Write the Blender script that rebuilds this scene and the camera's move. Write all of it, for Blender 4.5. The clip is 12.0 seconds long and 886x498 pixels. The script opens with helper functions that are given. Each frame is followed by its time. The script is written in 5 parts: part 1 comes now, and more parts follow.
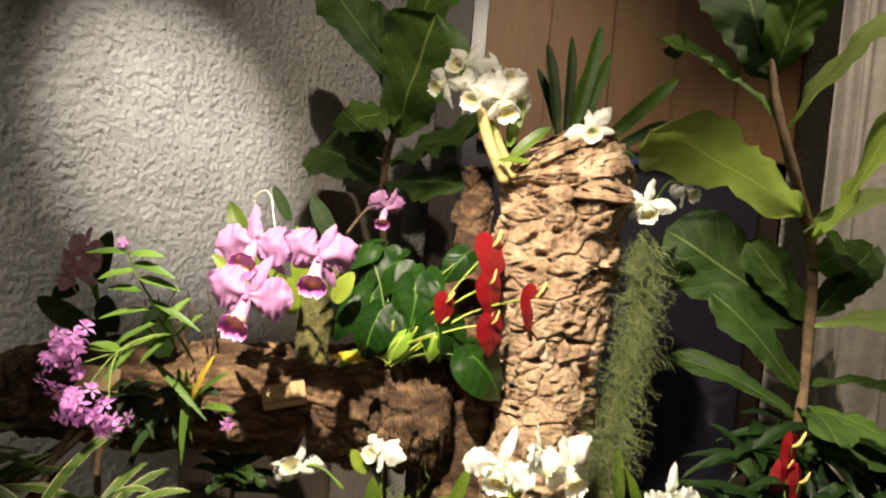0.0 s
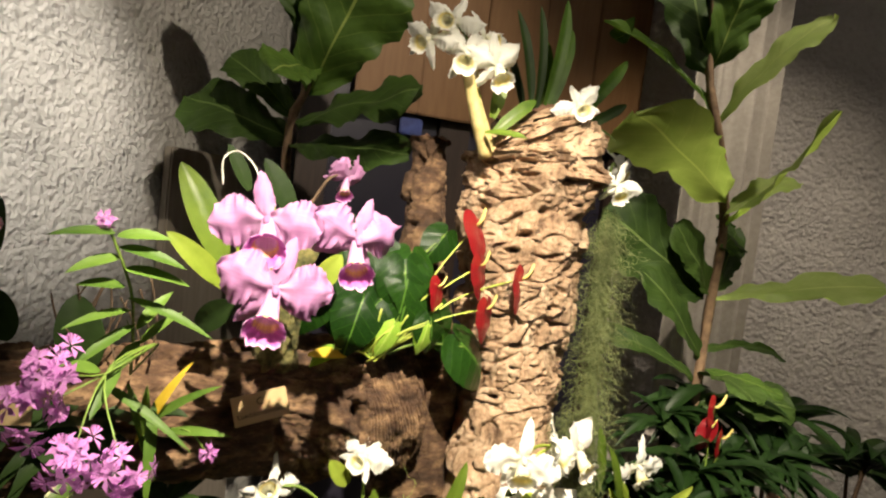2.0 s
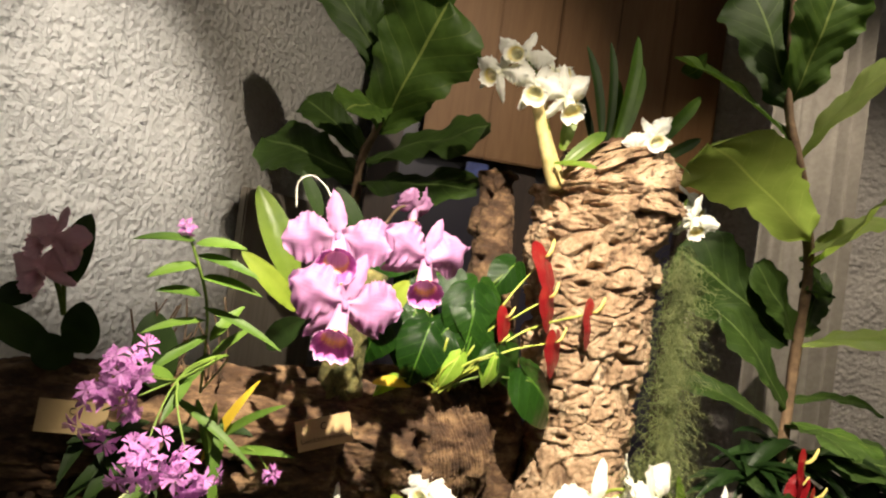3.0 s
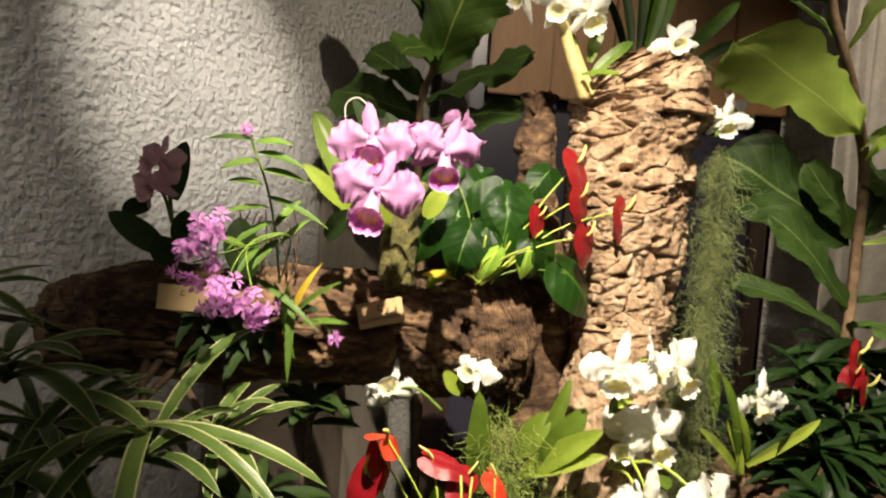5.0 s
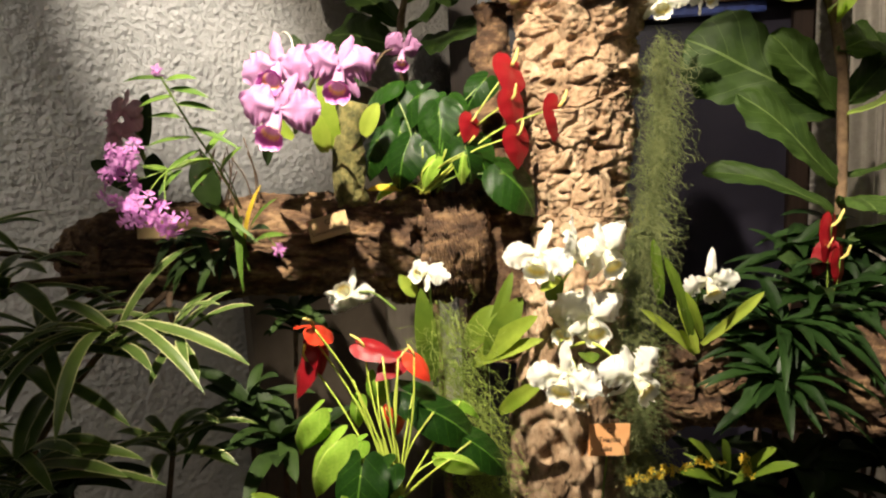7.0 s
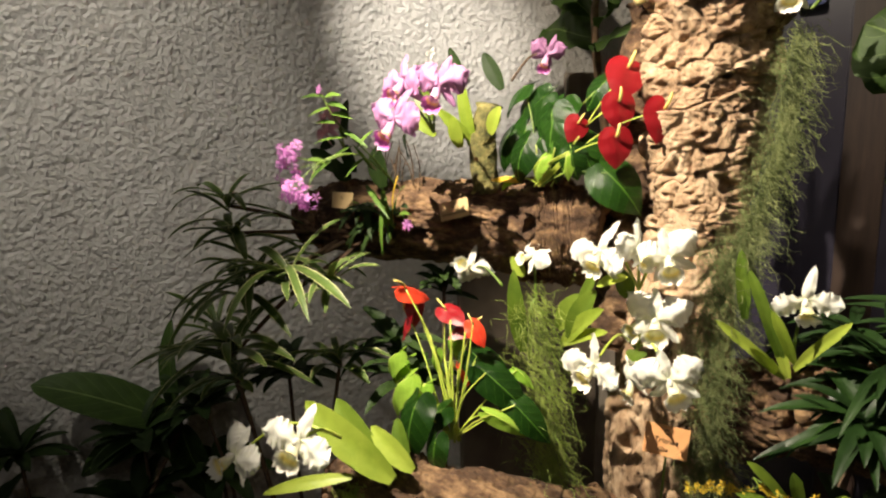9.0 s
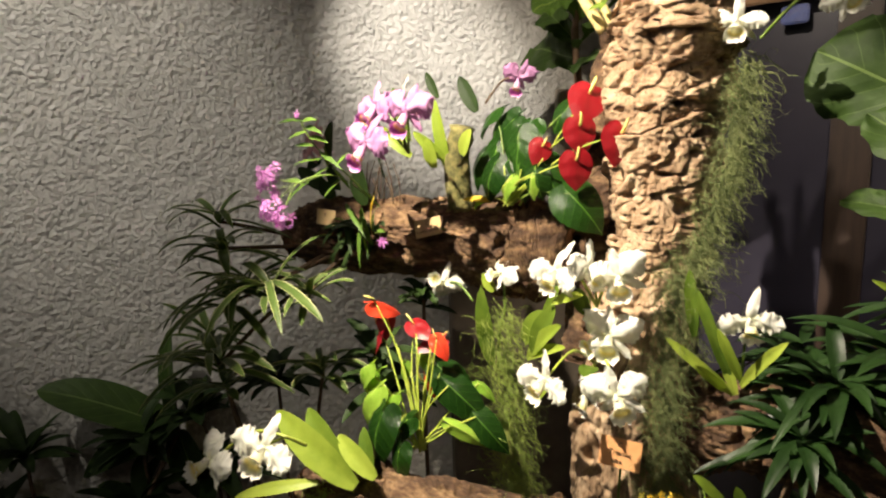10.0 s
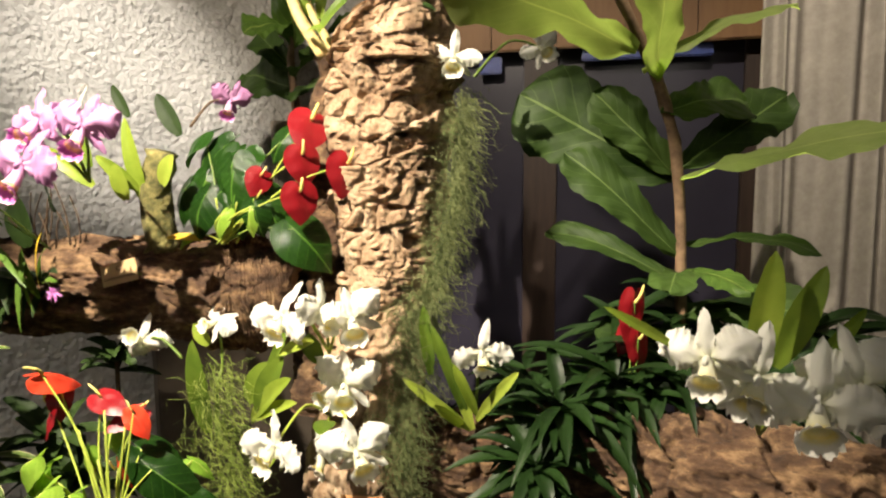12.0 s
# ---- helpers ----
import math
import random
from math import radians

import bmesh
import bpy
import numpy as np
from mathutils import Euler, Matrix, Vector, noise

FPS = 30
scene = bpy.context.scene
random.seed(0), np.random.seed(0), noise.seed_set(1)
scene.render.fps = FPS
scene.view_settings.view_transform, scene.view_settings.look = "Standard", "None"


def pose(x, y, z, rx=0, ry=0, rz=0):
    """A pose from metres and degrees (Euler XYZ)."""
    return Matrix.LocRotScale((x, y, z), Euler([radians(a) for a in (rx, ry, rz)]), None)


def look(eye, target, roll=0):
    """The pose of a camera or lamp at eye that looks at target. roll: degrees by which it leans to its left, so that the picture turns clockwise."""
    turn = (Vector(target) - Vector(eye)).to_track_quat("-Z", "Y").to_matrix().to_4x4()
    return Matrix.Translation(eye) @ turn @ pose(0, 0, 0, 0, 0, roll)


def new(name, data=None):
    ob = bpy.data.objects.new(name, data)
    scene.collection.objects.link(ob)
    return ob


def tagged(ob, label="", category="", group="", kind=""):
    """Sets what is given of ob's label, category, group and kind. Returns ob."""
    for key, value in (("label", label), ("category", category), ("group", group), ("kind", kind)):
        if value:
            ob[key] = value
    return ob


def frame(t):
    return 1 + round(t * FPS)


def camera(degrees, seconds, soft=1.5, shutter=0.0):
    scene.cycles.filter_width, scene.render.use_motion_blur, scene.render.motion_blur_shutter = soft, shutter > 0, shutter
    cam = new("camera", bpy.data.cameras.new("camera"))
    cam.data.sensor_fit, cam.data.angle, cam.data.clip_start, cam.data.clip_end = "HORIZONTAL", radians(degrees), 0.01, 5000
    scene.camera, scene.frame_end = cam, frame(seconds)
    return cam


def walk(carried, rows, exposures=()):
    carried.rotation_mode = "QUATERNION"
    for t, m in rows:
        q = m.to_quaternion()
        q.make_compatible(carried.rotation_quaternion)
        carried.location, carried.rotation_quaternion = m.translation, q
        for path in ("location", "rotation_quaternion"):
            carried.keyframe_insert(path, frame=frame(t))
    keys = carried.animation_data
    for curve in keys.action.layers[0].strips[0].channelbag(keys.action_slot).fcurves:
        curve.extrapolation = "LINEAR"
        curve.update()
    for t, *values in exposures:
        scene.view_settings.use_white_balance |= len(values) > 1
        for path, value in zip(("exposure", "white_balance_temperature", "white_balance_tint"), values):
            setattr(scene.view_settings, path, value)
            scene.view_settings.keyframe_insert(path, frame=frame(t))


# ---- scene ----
cam = camera(71.0, 12.0, soft=2.2)
PATH = [
    (0, (0.049, -0.024, 1.43), (-0.035, 1.971, 1.315), 4.9),
    (0.5, (-0.022, 0.018, 1.429), (-0.006, 2.013, 1.296), 5.5),
    (1, (-0.143, 0.049, 1.428), (0.139, 2.025, 1.309), 5.4),
    (1.5, (-0.232, 0.088, 1.416), (0.322, 2.006, 1.286), 6.2),
    (2, (-0.27, 0.121, 1.407), (0.397, 2.002, 1.267), 6.9),
    (2.5, (-0.278, 0.138, 1.395), (0.318, 2.047, 1.346), 7.9),
    (2.7, (-0.276, 0.138, 1.383), (0.263, 2.064, 1.366), 7.9),
    (4.3, (-0.235, 0.027, 1.327), (0.009, 2.012, 1.37), 5.3),
    (4.5, (-0.224, 0.016, 1.314), (-0.013, 2.005, 1.325), 4.8),
    (5, (-0.185, -0.002, 1.286), (-0.053, 1.991, 1.171), 4.1),
    (5.5, (-0.148, -0.012, 1.249), (-0.078, 1.974, 1.025), 3.3),
    (6, (-0.101, -0.035, 1.224), (-0.1, 1.944, 0.934), 1.7),
    (6.5, (-0.037, -0.067, 1.216), (-0.106, 1.908, 0.909), 0.3),
    (6.7, (0.005, -0.072, 1.222), (-0.107, 1.903, 0.929), -1.1),
    (8.3, (0.348, -0.079, 1.261), (-0.512, 1.699, 0.943), -1.4),
    (8.5, (0.378, -0.08, 1.264), (-0.572, 1.65, 0.942), -1.6),
    (9, (0.493, -0.078, 1.27), (-0.698, 1.491, 0.923), -1.4),
    (9.5, (0.567, -0.066, 1.282), (-0.715, 1.422, 0.908), -1.4),
    (10, (0.598, -0.056, 1.296), (-0.651, 1.471, 0.971), -1.5),
    (10.5, (0.606, -0.052, 1.3), (-0.53, 1.571, 1.027), -1.0),
    (11, (0.607, -0.036, 1.297), (-0.386, 1.682, 1.053), -0.3),
    (11.5, (0.579, -0.012, 1.293), (-0.207, 1.814, 1.071), -0.5),
    (12, (0.54, 0.033, 1.282), (0.074, 1.966, 1.066), -0.3),
]
walk(cam, [(t, look(eye, target, roll)) for t, eye, target, roll in PATH], ((0, -0.32), (2.5, -0.2), (4.5, -0.25), (6.5, -0.15), (8.5, -0.05), (9.5, 0.04), (12, 0.12)))

# ---------------------------------------------------------------- world and lamps
world = bpy.data.worlds.new("room_air")
scene.world = world
world.use_nodes = True
world.node_tree.nodes["Background"].inputs[0].default_value = (1.0, 0.93, 0.85, 1)
world.node_tree.nodes["Background"].inputs[1].default_value = 0.02


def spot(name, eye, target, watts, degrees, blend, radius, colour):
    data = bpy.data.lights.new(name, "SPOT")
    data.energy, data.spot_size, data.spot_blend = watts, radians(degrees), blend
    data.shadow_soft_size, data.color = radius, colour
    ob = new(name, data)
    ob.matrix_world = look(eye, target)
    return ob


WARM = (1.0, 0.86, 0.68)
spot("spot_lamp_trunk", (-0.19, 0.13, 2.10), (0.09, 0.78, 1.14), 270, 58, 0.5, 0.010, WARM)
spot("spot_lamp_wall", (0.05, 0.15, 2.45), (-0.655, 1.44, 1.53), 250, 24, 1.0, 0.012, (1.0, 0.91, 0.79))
# Added fill without a known source: lifts the wall corner and top flowers.
spot("fill_spot_corner", (0.10, -0.30, 2.65), (0.0, 1.60, 1.79), 135, 40, 0.9, 0.02, WARM)
# Unseen fig lamp; cone widened past the plant to brighten the right wall.
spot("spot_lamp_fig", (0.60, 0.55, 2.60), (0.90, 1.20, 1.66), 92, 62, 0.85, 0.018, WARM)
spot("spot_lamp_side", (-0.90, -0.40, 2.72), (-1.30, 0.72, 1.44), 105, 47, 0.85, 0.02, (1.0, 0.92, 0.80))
# Soft ambient fill, added; the room has no known lamp at this spot.
area = bpy.data.lights.new("fill_area_room", "AREA")
area.energy, area.size, area.color = 12, 1.4, (1.0, 0.90, 0.80)
new("fill_area_room", area).matrix_world = look((0.9, -1.5, 2.8), (0.3, 0.8, 1.0))

# ---------------------------------------------------------------- materials
def shader(name):
    m = bpy.data.materials.new(name)
    m.use_nodes = True
    nt = m.node_tree
    return m, nt, nt.nodes["Principled BSDF"], nt.nodes["Material Output"]


def node(nt, kind, **values):
    n = nt.nodes.new(kind)
    for key, value in values.items():
        if key in n.inputs:
            n.inputs[key].default_value = value
    return n


def ramp(nt, source, stops):
    n = nt.nodes.new("ShaderNodeValToRGB")
    els = n.color_ramp.elements
    while len(els) < len(stops):
        els.new(0.5)
    for e, (p, c) in zip(els, stops):
        e.position, e.color = p, (*c, 1)
    nt.links.new(source, n.inputs[0])
    return n.outputs[0]


def mixed(nt, kind, fac, a, b):
    n = nt.nodes.new("ShaderNodeMix")
    n.data_type, n.blend_type = "RGBA", kind
    for sock, v in ((n.inputs[0], fac), (n.inputs[6], a), (n.inputs[7], b)):
        if isinstance(v, bpy.types.NodeSocket):
            nt.links.new(v, sock)
        elif isinstance(v, tuple):
            sock.default_value = (*v, 1)
        else:
            sock.default_value = v
    return n.outputs[2]


def math_node(nt, op, a, b=0.0):
    n = nt.nodes.new("ShaderNodeMath")
    n.operation = op
    for sock, v in zip(n.inputs, (a, b)):
        if isinstance(v, bpy.types.NodeSocket):
            nt.links.new(v, sock)
        else:
            sock.default_value = v
    return n.outputs[0]


def noise_tex(nt, scale, detail=4.0, rough=0.55, stretch=None, coord="Object"):
    tc = nt.nodes.new("ShaderNodeTexCoord")
    out = tc.outputs[coord]
    if stretch:
        mp = nt.nodes.new("ShaderNodeMapping")
        mp.inputs["Scale"].default_value = stretch
        nt.links.new(out, mp.inputs[0])
        out = mp.outputs[0]
    n = node(nt, "ShaderNodeTexNoise", Scale=scale, Detail=detail, Roughness=rough)
    nt.links.new(out, n.inputs["Vector"])
    return n.outputs["Fac"]


def bumped(nt, bsdf, height, strength, distance):
    b = node(nt, "ShaderNodeBump", Strength=strength, Distance=distance)
    nt.links.new(height, b.inputs["Height"])
    nt.links.new(b.outputs[0], bsdf.inputs["Normal"])


def stuff_mat(name, stops, scale=20, rough=0.7, bump=0.3, distance=0.003, stretch=None, metallic=0.0, detail=5.0):
    """A matt surface whose colour runs over stops with a noise of that scale."""
    m, nt, bsdf, _ = shader(name)
    f = noise_tex(nt, scale, detail, 0.6, stretch)
    c = ramp(nt, f, stops)
    big = noise_tex(nt, scale * 0.17, 3, 0.5, stretch)
    c = mixed(nt, "MULTIPLY", 0.5, c, ramp(nt, big, [(0.3, (0.72, 0.72, 0.72)), (0.7, (1.15, 1.15, 1.15))]))
    nt.links.new(c, bsdf.inputs["Base Color"])
    bsdf.inputs["Roughness"].default_value, bsdf.inputs["Metallic"].default_value = rough, metallic
    if bump:
        bumped(nt, bsdf, noise_tex(nt, scale * 2.3, detail, 0.6, stretch), bump, distance)
    return m


def plaster_mat(name, low, high):
    m, nt, bsdf, _ = shader(name)
    big = noise_tex(nt, 2.2, 4, 0.6)
    fine = noise_tex(nt, 75, 3, 0.55)
    c = ramp(nt, big, [(0.3, low), (0.7, high)])
    c = mixed(nt, "MULTIPLY", 0.35, c, ramp(nt, fine, [(0.3, (0.75, 0.74, 0.72)), (0.6, (1, 1, 1))]))
    spots = noise_tex(nt, 14, 2, 0.4)
    c = mixed(nt, "MIX", ramp(nt, spots, [(0.76, (0, 0, 0)), (0.79, (0.6, 0.6, 0.6))]), c, (0.22, 0.2, 0.18))
    nt.links.new(c, bsdf.inputs["Base Color"])
    bsdf.inputs["Roughness"].default_value = 0.9
    tc = nt.nodes.new("ShaderNodeTexCoord")
    vor = node(nt, "ShaderNodeTexVoronoi", Scale=62.0, Randomness=1.0)
    vor.feature = "SMOOTH_F1"
    warp = node(nt, "ShaderNodeTexNoise", Scale=30.0, Detail=2.0)
    nt.links.new(tc.outputs["Object"], warp.inputs["Vector"])
    vec = nt.nodes.new("ShaderNodeVectorMath")
    vec.operation = "MULTIPLY_ADD"
    vec.inputs[1].default_value = (0.014, 0.014, 0.014)
    nt.links.new(warp.outputs["Color"], vec.inputs[0])
    nt.links.new(tc.outputs["Object"], vec.inputs[2])
    nt.links.new(vec.outputs[0], vor.inputs["Vector"])
    h = math_node(nt, "ADD", math_node(nt, "MULTIPLY", vor.outputs["Distance"], -0.75), noise_tex(nt, 85, 5, 0.65))
    h = math_node(nt, "MULTIPLY", h, ramp(nt, noise_tex(nt, 9, 3, 0.6), [(0.3, (0.45, 0.45, 0.45)), (0.65, (1, 1, 1))]))
    h = math_node(nt, "ADD", h, math_node(nt, "MULTIPLY", noise_tex(nt, 24, 2, 0.5), 0.5))
    bumped(nt, bsdf, h, 1.0, 0.022)
    return m


def leaf_mat(name, dark, light, rough=0.35, veins=7.0, vein_colour=None, glow=0.22, edge=None, ruffled=0.25):
    """A leaf: UV runs across (u) and along (v); side veins, midrib, blotches, light that shines through."""
    m, nt, bsdf, out = shader(name)
    uv = nt.nodes.new("ShaderNodeUVMap").outputs[0]
    sep = nt.nodes.new("ShaderNodeSeparateXYZ")
    nt.links.new(uv, sep.inputs[0])
    off = math_node(nt, "ABSOLUTE", math_node(nt, "SUBTRACT", sep.outputs[0], 0.5))
    info = nt.nodes.new("ShaderNodeObjectInfo")
    blot = noise_tex(nt, 22, 4, 0.6)
    c = ramp(nt, math_node(nt, "ADD", math_node(nt, "MULTIPLY", blot, 0.7), math_node(nt, "MULTIPLY", info.outputs["Random"], 0.3)),
             [(0.25, dark), (0.7, light)])
    run = math_node(nt, "SUBTRACT", math_node(nt, "MULTIPLY", sep.outputs[1], veins), math_node(nt, "MULTIPLY", off, veins * 0.55))
    side = math_node(nt, "PINGPONG", run, 0.5)
    rib = math_node(nt, "MAXIMUM", math_node(nt, "LESS_THAN", off, 0.014), math_node(nt, "MULTIPLY", math_node(nt, "LESS_THAN", side, 0.022), 0.35))
    vc = vein_colour or tuple(min(1, v * 1.7 + 0.03) for v in light)
    if veins:
        c = mixed(nt, "MIX", rib, c, vc)
    if edge:
        c = mixed(nt, "MIX", math_node(nt, "GREATER_THAN", math_node(nt, "ADD", off, math_node(nt, "MULTIPLY", blot, 0.10)), 0.455), c, edge)
    nt.links.new(c, bsdf.inputs["Base Color"])
    bsdf.inputs["Roughness"].default_value, bsdf.inputs["Specular IOR Level"].default_value = rough, 0.28
    h = math_node(nt, "ADD", math_node(nt, "MULTIPLY", side, 1.6 if veins else 0.0), noise_tex(nt, 60, 3, 0.5))
    bumped(nt, bsdf, h, ruffled, 0.004)
    if glow:
        tr = nt.nodes.new("ShaderNodeBsdfTranslucent")
        nt.links.new(mixed(nt, "MULTIPLY", 1.0, c, (1.25, 1.35, 0.75)), tr.inputs[0])
        mx = nt.nodes.new("ShaderNodeMixShader")
        mx.inputs[0].default_value = glow
        nt.links.new(bsdf.outputs[0], mx.inputs[1])
        nt.links.new(tr.outputs[0], mx.inputs[2])
        nt.links.new(mx.outputs[0], out.inputs[0])
    return m


def petal_mat(name, stops, streak=None, rough=0.55, glow=0.3):
    """A petal: stops run along v from the centre to the rim; fine streaks along its length."""
    m, nt, bsdf, out = shader(name)
    uv = nt.nodes.new("ShaderNodeUVMap").outputs[0]
    sep = nt.nodes.new("ShaderNodeSeparateXYZ")
    nt.links.new(uv, sep.inputs[0])
    n = noise_tex(nt, 60, 3, 0.6)
    v = math_node(nt, "ADD", sep.outputs[1], math_node(nt, "MULTIPLY", math_node(nt, "SUBTRACT", n, 0.5), 0.28))
    c = ramp(nt, v, stops)
    fine = node(nt, "ShaderNodeTexNoise", Scale=1.0, Detail=3.0)
    mp = nt.nodes.new("ShaderNodeMapping")
    mp.inputs["Scale"].default_value = (38, 2.5, 1)
    nt.links.new(uv, mp.inputs[0])
    nt.links.new(mp.outputs[0], fine.inputs["Vector"])
    if streak:
        c = mixed(nt, "MIX", ramp(nt, fine.outputs["Fac"], [(0.5, (0, 0, 0)), (0.72, (0.55, 0.55, 0.55))]), c, streak)
    nt.links.new(c, bsdf.inputs["Base Color"])
    bsdf.inputs["Roughness"].default_value = rough
    bumped(nt, bsdf, fine.outputs["Fac"], 0.35, 0.002)
    tr = nt.nodes.new("ShaderNodeBsdfTranslucent")
    nt.links.new(c, tr.inputs[0])
    mx = nt.nodes.new("ShaderNodeMixShader")
    mx.inputs[0].default_value = glow
    nt.links.new(bsdf.outputs[0], mx.inputs[1])
    nt.links.new(tr.outputs[0], mx.inputs[2])
    nt.links.new(mx.outputs[0], out.inputs[0])
    return m


def cork_mat(name, low, mid, high, stretch):
    m, nt, bsdf, _ = shader(name)
    f = noise_tex(nt, 26, 7, 0.65, stretch)
    c = ramp(nt, f, [(0.28, low), (0.48, mid), (0.72, high)])
    big = noise_tex(nt, 5, 3, 0.5)
    c = mixed(nt, "MULTIPLY", 0.7, c, ramp(nt, big, [(0.32, (0.6, 0.55, 0.5)), (0.62, (1.1, 1.08, 1.05))]))
    pits = noise_tex(nt, 70, 3, 0.6, stretch)
    c = mixed(nt, "MIX", ramp(nt, pits, [(0.3, (0.8, 0.8, 0.8)), (0.4, (0, 0, 0))]), c, (0.05, 0.028, 0.014))
    nt.links.new(c, bsdf.inputs["Base Color"])
    bsdf.inputs["Roughness"].default_value = 0.88
    h = math_node(nt, "ADD", noise_tex(nt, 55, 7, 0.7, stretch), math_node(nt, "MULTIPLY", f, 0.8))
    bumped(nt, bsdf, h, 0.9, 0.006)
    return m


M_WALL = plaster_mat("rough_plaster", (0.62, 0.60, 0.56), (0.74, 0.72, 0.68))
M_GREYWALL = plaster_mat("grey_plaster", (0.58, 0.54, 0.50), (0.66, 0.62, 0.58))
M_ROOM = stuff_mat("dim_room_paint", [(0.3, (0.30, 0.28, 0.26)), (0.7, (0.36, 0.34, 0.31))], 6, 0.9, 0.1)
M_FLOOR = stuff_mat("dark_floor_tile", [(0.3, (0.10, 0.085, 0.07)), (0.7, (0.16, 0.14, 0.12))], 9, 0.6, 0.1)
M_BROWN = stuff_mat("brown_board", [(0.25, (0.23, 0.115, 0.042)), (0.75, (0.31, 0.165, 0.066))], 9, 0.55, 0.25, 0.002, (6, 6, 0.7))
M_FRAME = stuff_mat("brown_door_wood", [(0.25, (0.032, 0.020, 0.016)), (0.75, (0.060, 0.036, 0.026))], 14, 0.5, 0.2, 0.002, (8, 8, 0.8))
M_GLASS = stuff_mat("dark_blue_pane", [(0.3, (0.030, 0.028, 0.046)), (0.7, (0.048, 0.044, 0.066))], 3, 0.3, 0.05)
# Blue for thin strips that imitate a bluish glint on the pane.
M_BLUEGLINT = stuff_mat("blue_glint", [(0.35, (0.03, 0.045, 0.20)), (0.65, (0.05, 0.09, 0.36))], 40, 0.4, 0.3)
M_CURTAIN = stuff_mat("pale_curtain_cloth", [(0.3, (0.33, 0.30, 0.26)), (0.7, (0.42, 0.385, 0.34))], 60, 0.85, 0.25, 0.001)
M_BOARD = stuff_mat("grey_board", [(0.3, (0.26, 0.225, 0.185)), (0.7, (0.34, 0.30, 0.25))], 12, 0.7, 0.2, 0.002, (5, 5, 0.6))
M_BOARDLOW = stuff_mat("brown_low_board", [(0.3, (0.10, 0.08, 0.06)), (0.7, (0.16, 0.13, 0.10))], 8, 0.7, 0.15, 0.002)
M_CORK = cork_mat("cork_bark", (0.09, 0.05, 0.028), (0.36, 0.245, 0.15), (0.62, 0.49, 0.345), (1.25, 1.25, 0.65))
M_CORKLOG = cork_mat("cork_bark_dark", (0.022, 0.011, 0.006), (0.085, 0.046, 0.023), (0.34, 0.22, 0.115), (0.8, 1.4, 1.8))
M_CORKIN = stuff_mat("cork_inside", [(0.3, (0.10, 0.05, 0.025)), (0.7, (0.24, 0.13, 0.07))], 40, 0.9, 0.6, 0.004)
M_SOIL = stuff_mat("dark_bark_soil", [(0.3, (0.03, 0.018, 0.01)), (0.7, (0.09, 0.055, 0.03))], 60, 0.95, 0.8, 0.01)
M_MOSS = stuff_mat("spanish_moss", [(0.3, (0.09, 0.115, 0.035)), (0.7, (0.25, 0.29, 0.11))], 30, 0.8, 0)
M_MOSSB = stuff_mat("bright_moss", [(0.3, (0.16, 0.24, 0.04)), (0.7, (0.36, 0.44, 0.10))], 30, 0.8, 0)
M_STUMP = stuff_mat("mossy_stump", [(0.3, (0.04, 0.045, 0.012)), (0.5, (0.14, 0.13, 0.04)), (0.7, (0.27, 0.23, 0.08))], 70, 0.9, 0.8, 0.006)
M_TAG = stuff_mat("buff_card", [(0.3, (0.46, 0.33, 0.16)), (0.7, (0.54, 0.40, 0.21))], 25, 0.8, 0.1)
M_TAGO = stuff_mat("orange_card", [(0.3, (0.78, 0.38, 0.15)), (0.7, (0.85, 0.45, 0.20))], 25, 0.8, 0.1)
M_INK = stuff_mat("dark_ink", [(0.3, (0.02, 0.015, 0.01)), (0.7, (0.05, 0.03, 0.02))], 25, 0.7, 0)
M_WIRE = stuff_mat("pale_wire", [(0.3, (0.6, 0.58, 0.5)), (0.7, (0.75, 0.73, 0.66))], 25, 0.5, 0)
M_BRANCH = stuff_mat("fig_stem", [(0.3, (0.10, 0.06, 0.035)), (0.7, (0.28, 0.18, 0.10))], 45, 0.8, 0.5, 0.003)
M_STALK = stuff_mat("green_stalk", [(0.3, (0.08, 0.14, 0.02)), (0.7, (0.18, 0.27, 0.04))], 40, 0.5, 0.1)
M_STALKY = stuff_mat("yellow_green_stalk", [(0.3, (0.30, 0.40, 0.05)), (0.7, (0.46, 0.54, 0.09))], 40, 0.45, 0.1)
M_BULB = stuff_mat("dry_bulb", [(0.3, (0.38, 0.30, 0.10)), (0.7, (0.62, 0.52, 0.24))], 50, 0.7, 0.4, 0.002)
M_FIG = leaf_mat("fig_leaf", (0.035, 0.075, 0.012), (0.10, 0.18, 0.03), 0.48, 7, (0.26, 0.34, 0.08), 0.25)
# Pale undersides, lifted further so the lamp's brightness is in the colour.
M_FIGPALE_LIT = leaf_mat("fig_leaf_pale_lit", (0.32, 0.43, 0.13), (0.48, 0.58, 0.22), 0.45, 7, (0.56, 0.64, 0.26), 0.75)
# Dark leaf tops, lowered further so shade is in the colour.
M_FIGDARK_SHADE = leaf_mat("fig_leaf_dark_shade", (0.016, 0.036, 0.006), (0.045, 0.085, 0.014), 0.6, 7, (0.12, 0.18, 0.05), 0.12)
M_ORCHLEAF = leaf_mat("orchid_leaf", (0.055, 0.105, 0.012), (0.15, 0.22, 0.026), 0.4, 0, None, 0.22)
M_ORCHYEL = leaf_mat("orchid_leaf_yellow", (0.17, 0.25, 0.025), (0.33, 0.41, 0.06), 0.4, 0, None, 0.25)
# Dark green taken down near black; part of the shade is in it.
M_ORCHDARK_SHADE = leaf_mat("orchid_leaf_dark_shade", (0.008, 0.020, 0.004), (0.028, 0.056, 0.010), 0.62, 0, None, 0.1)
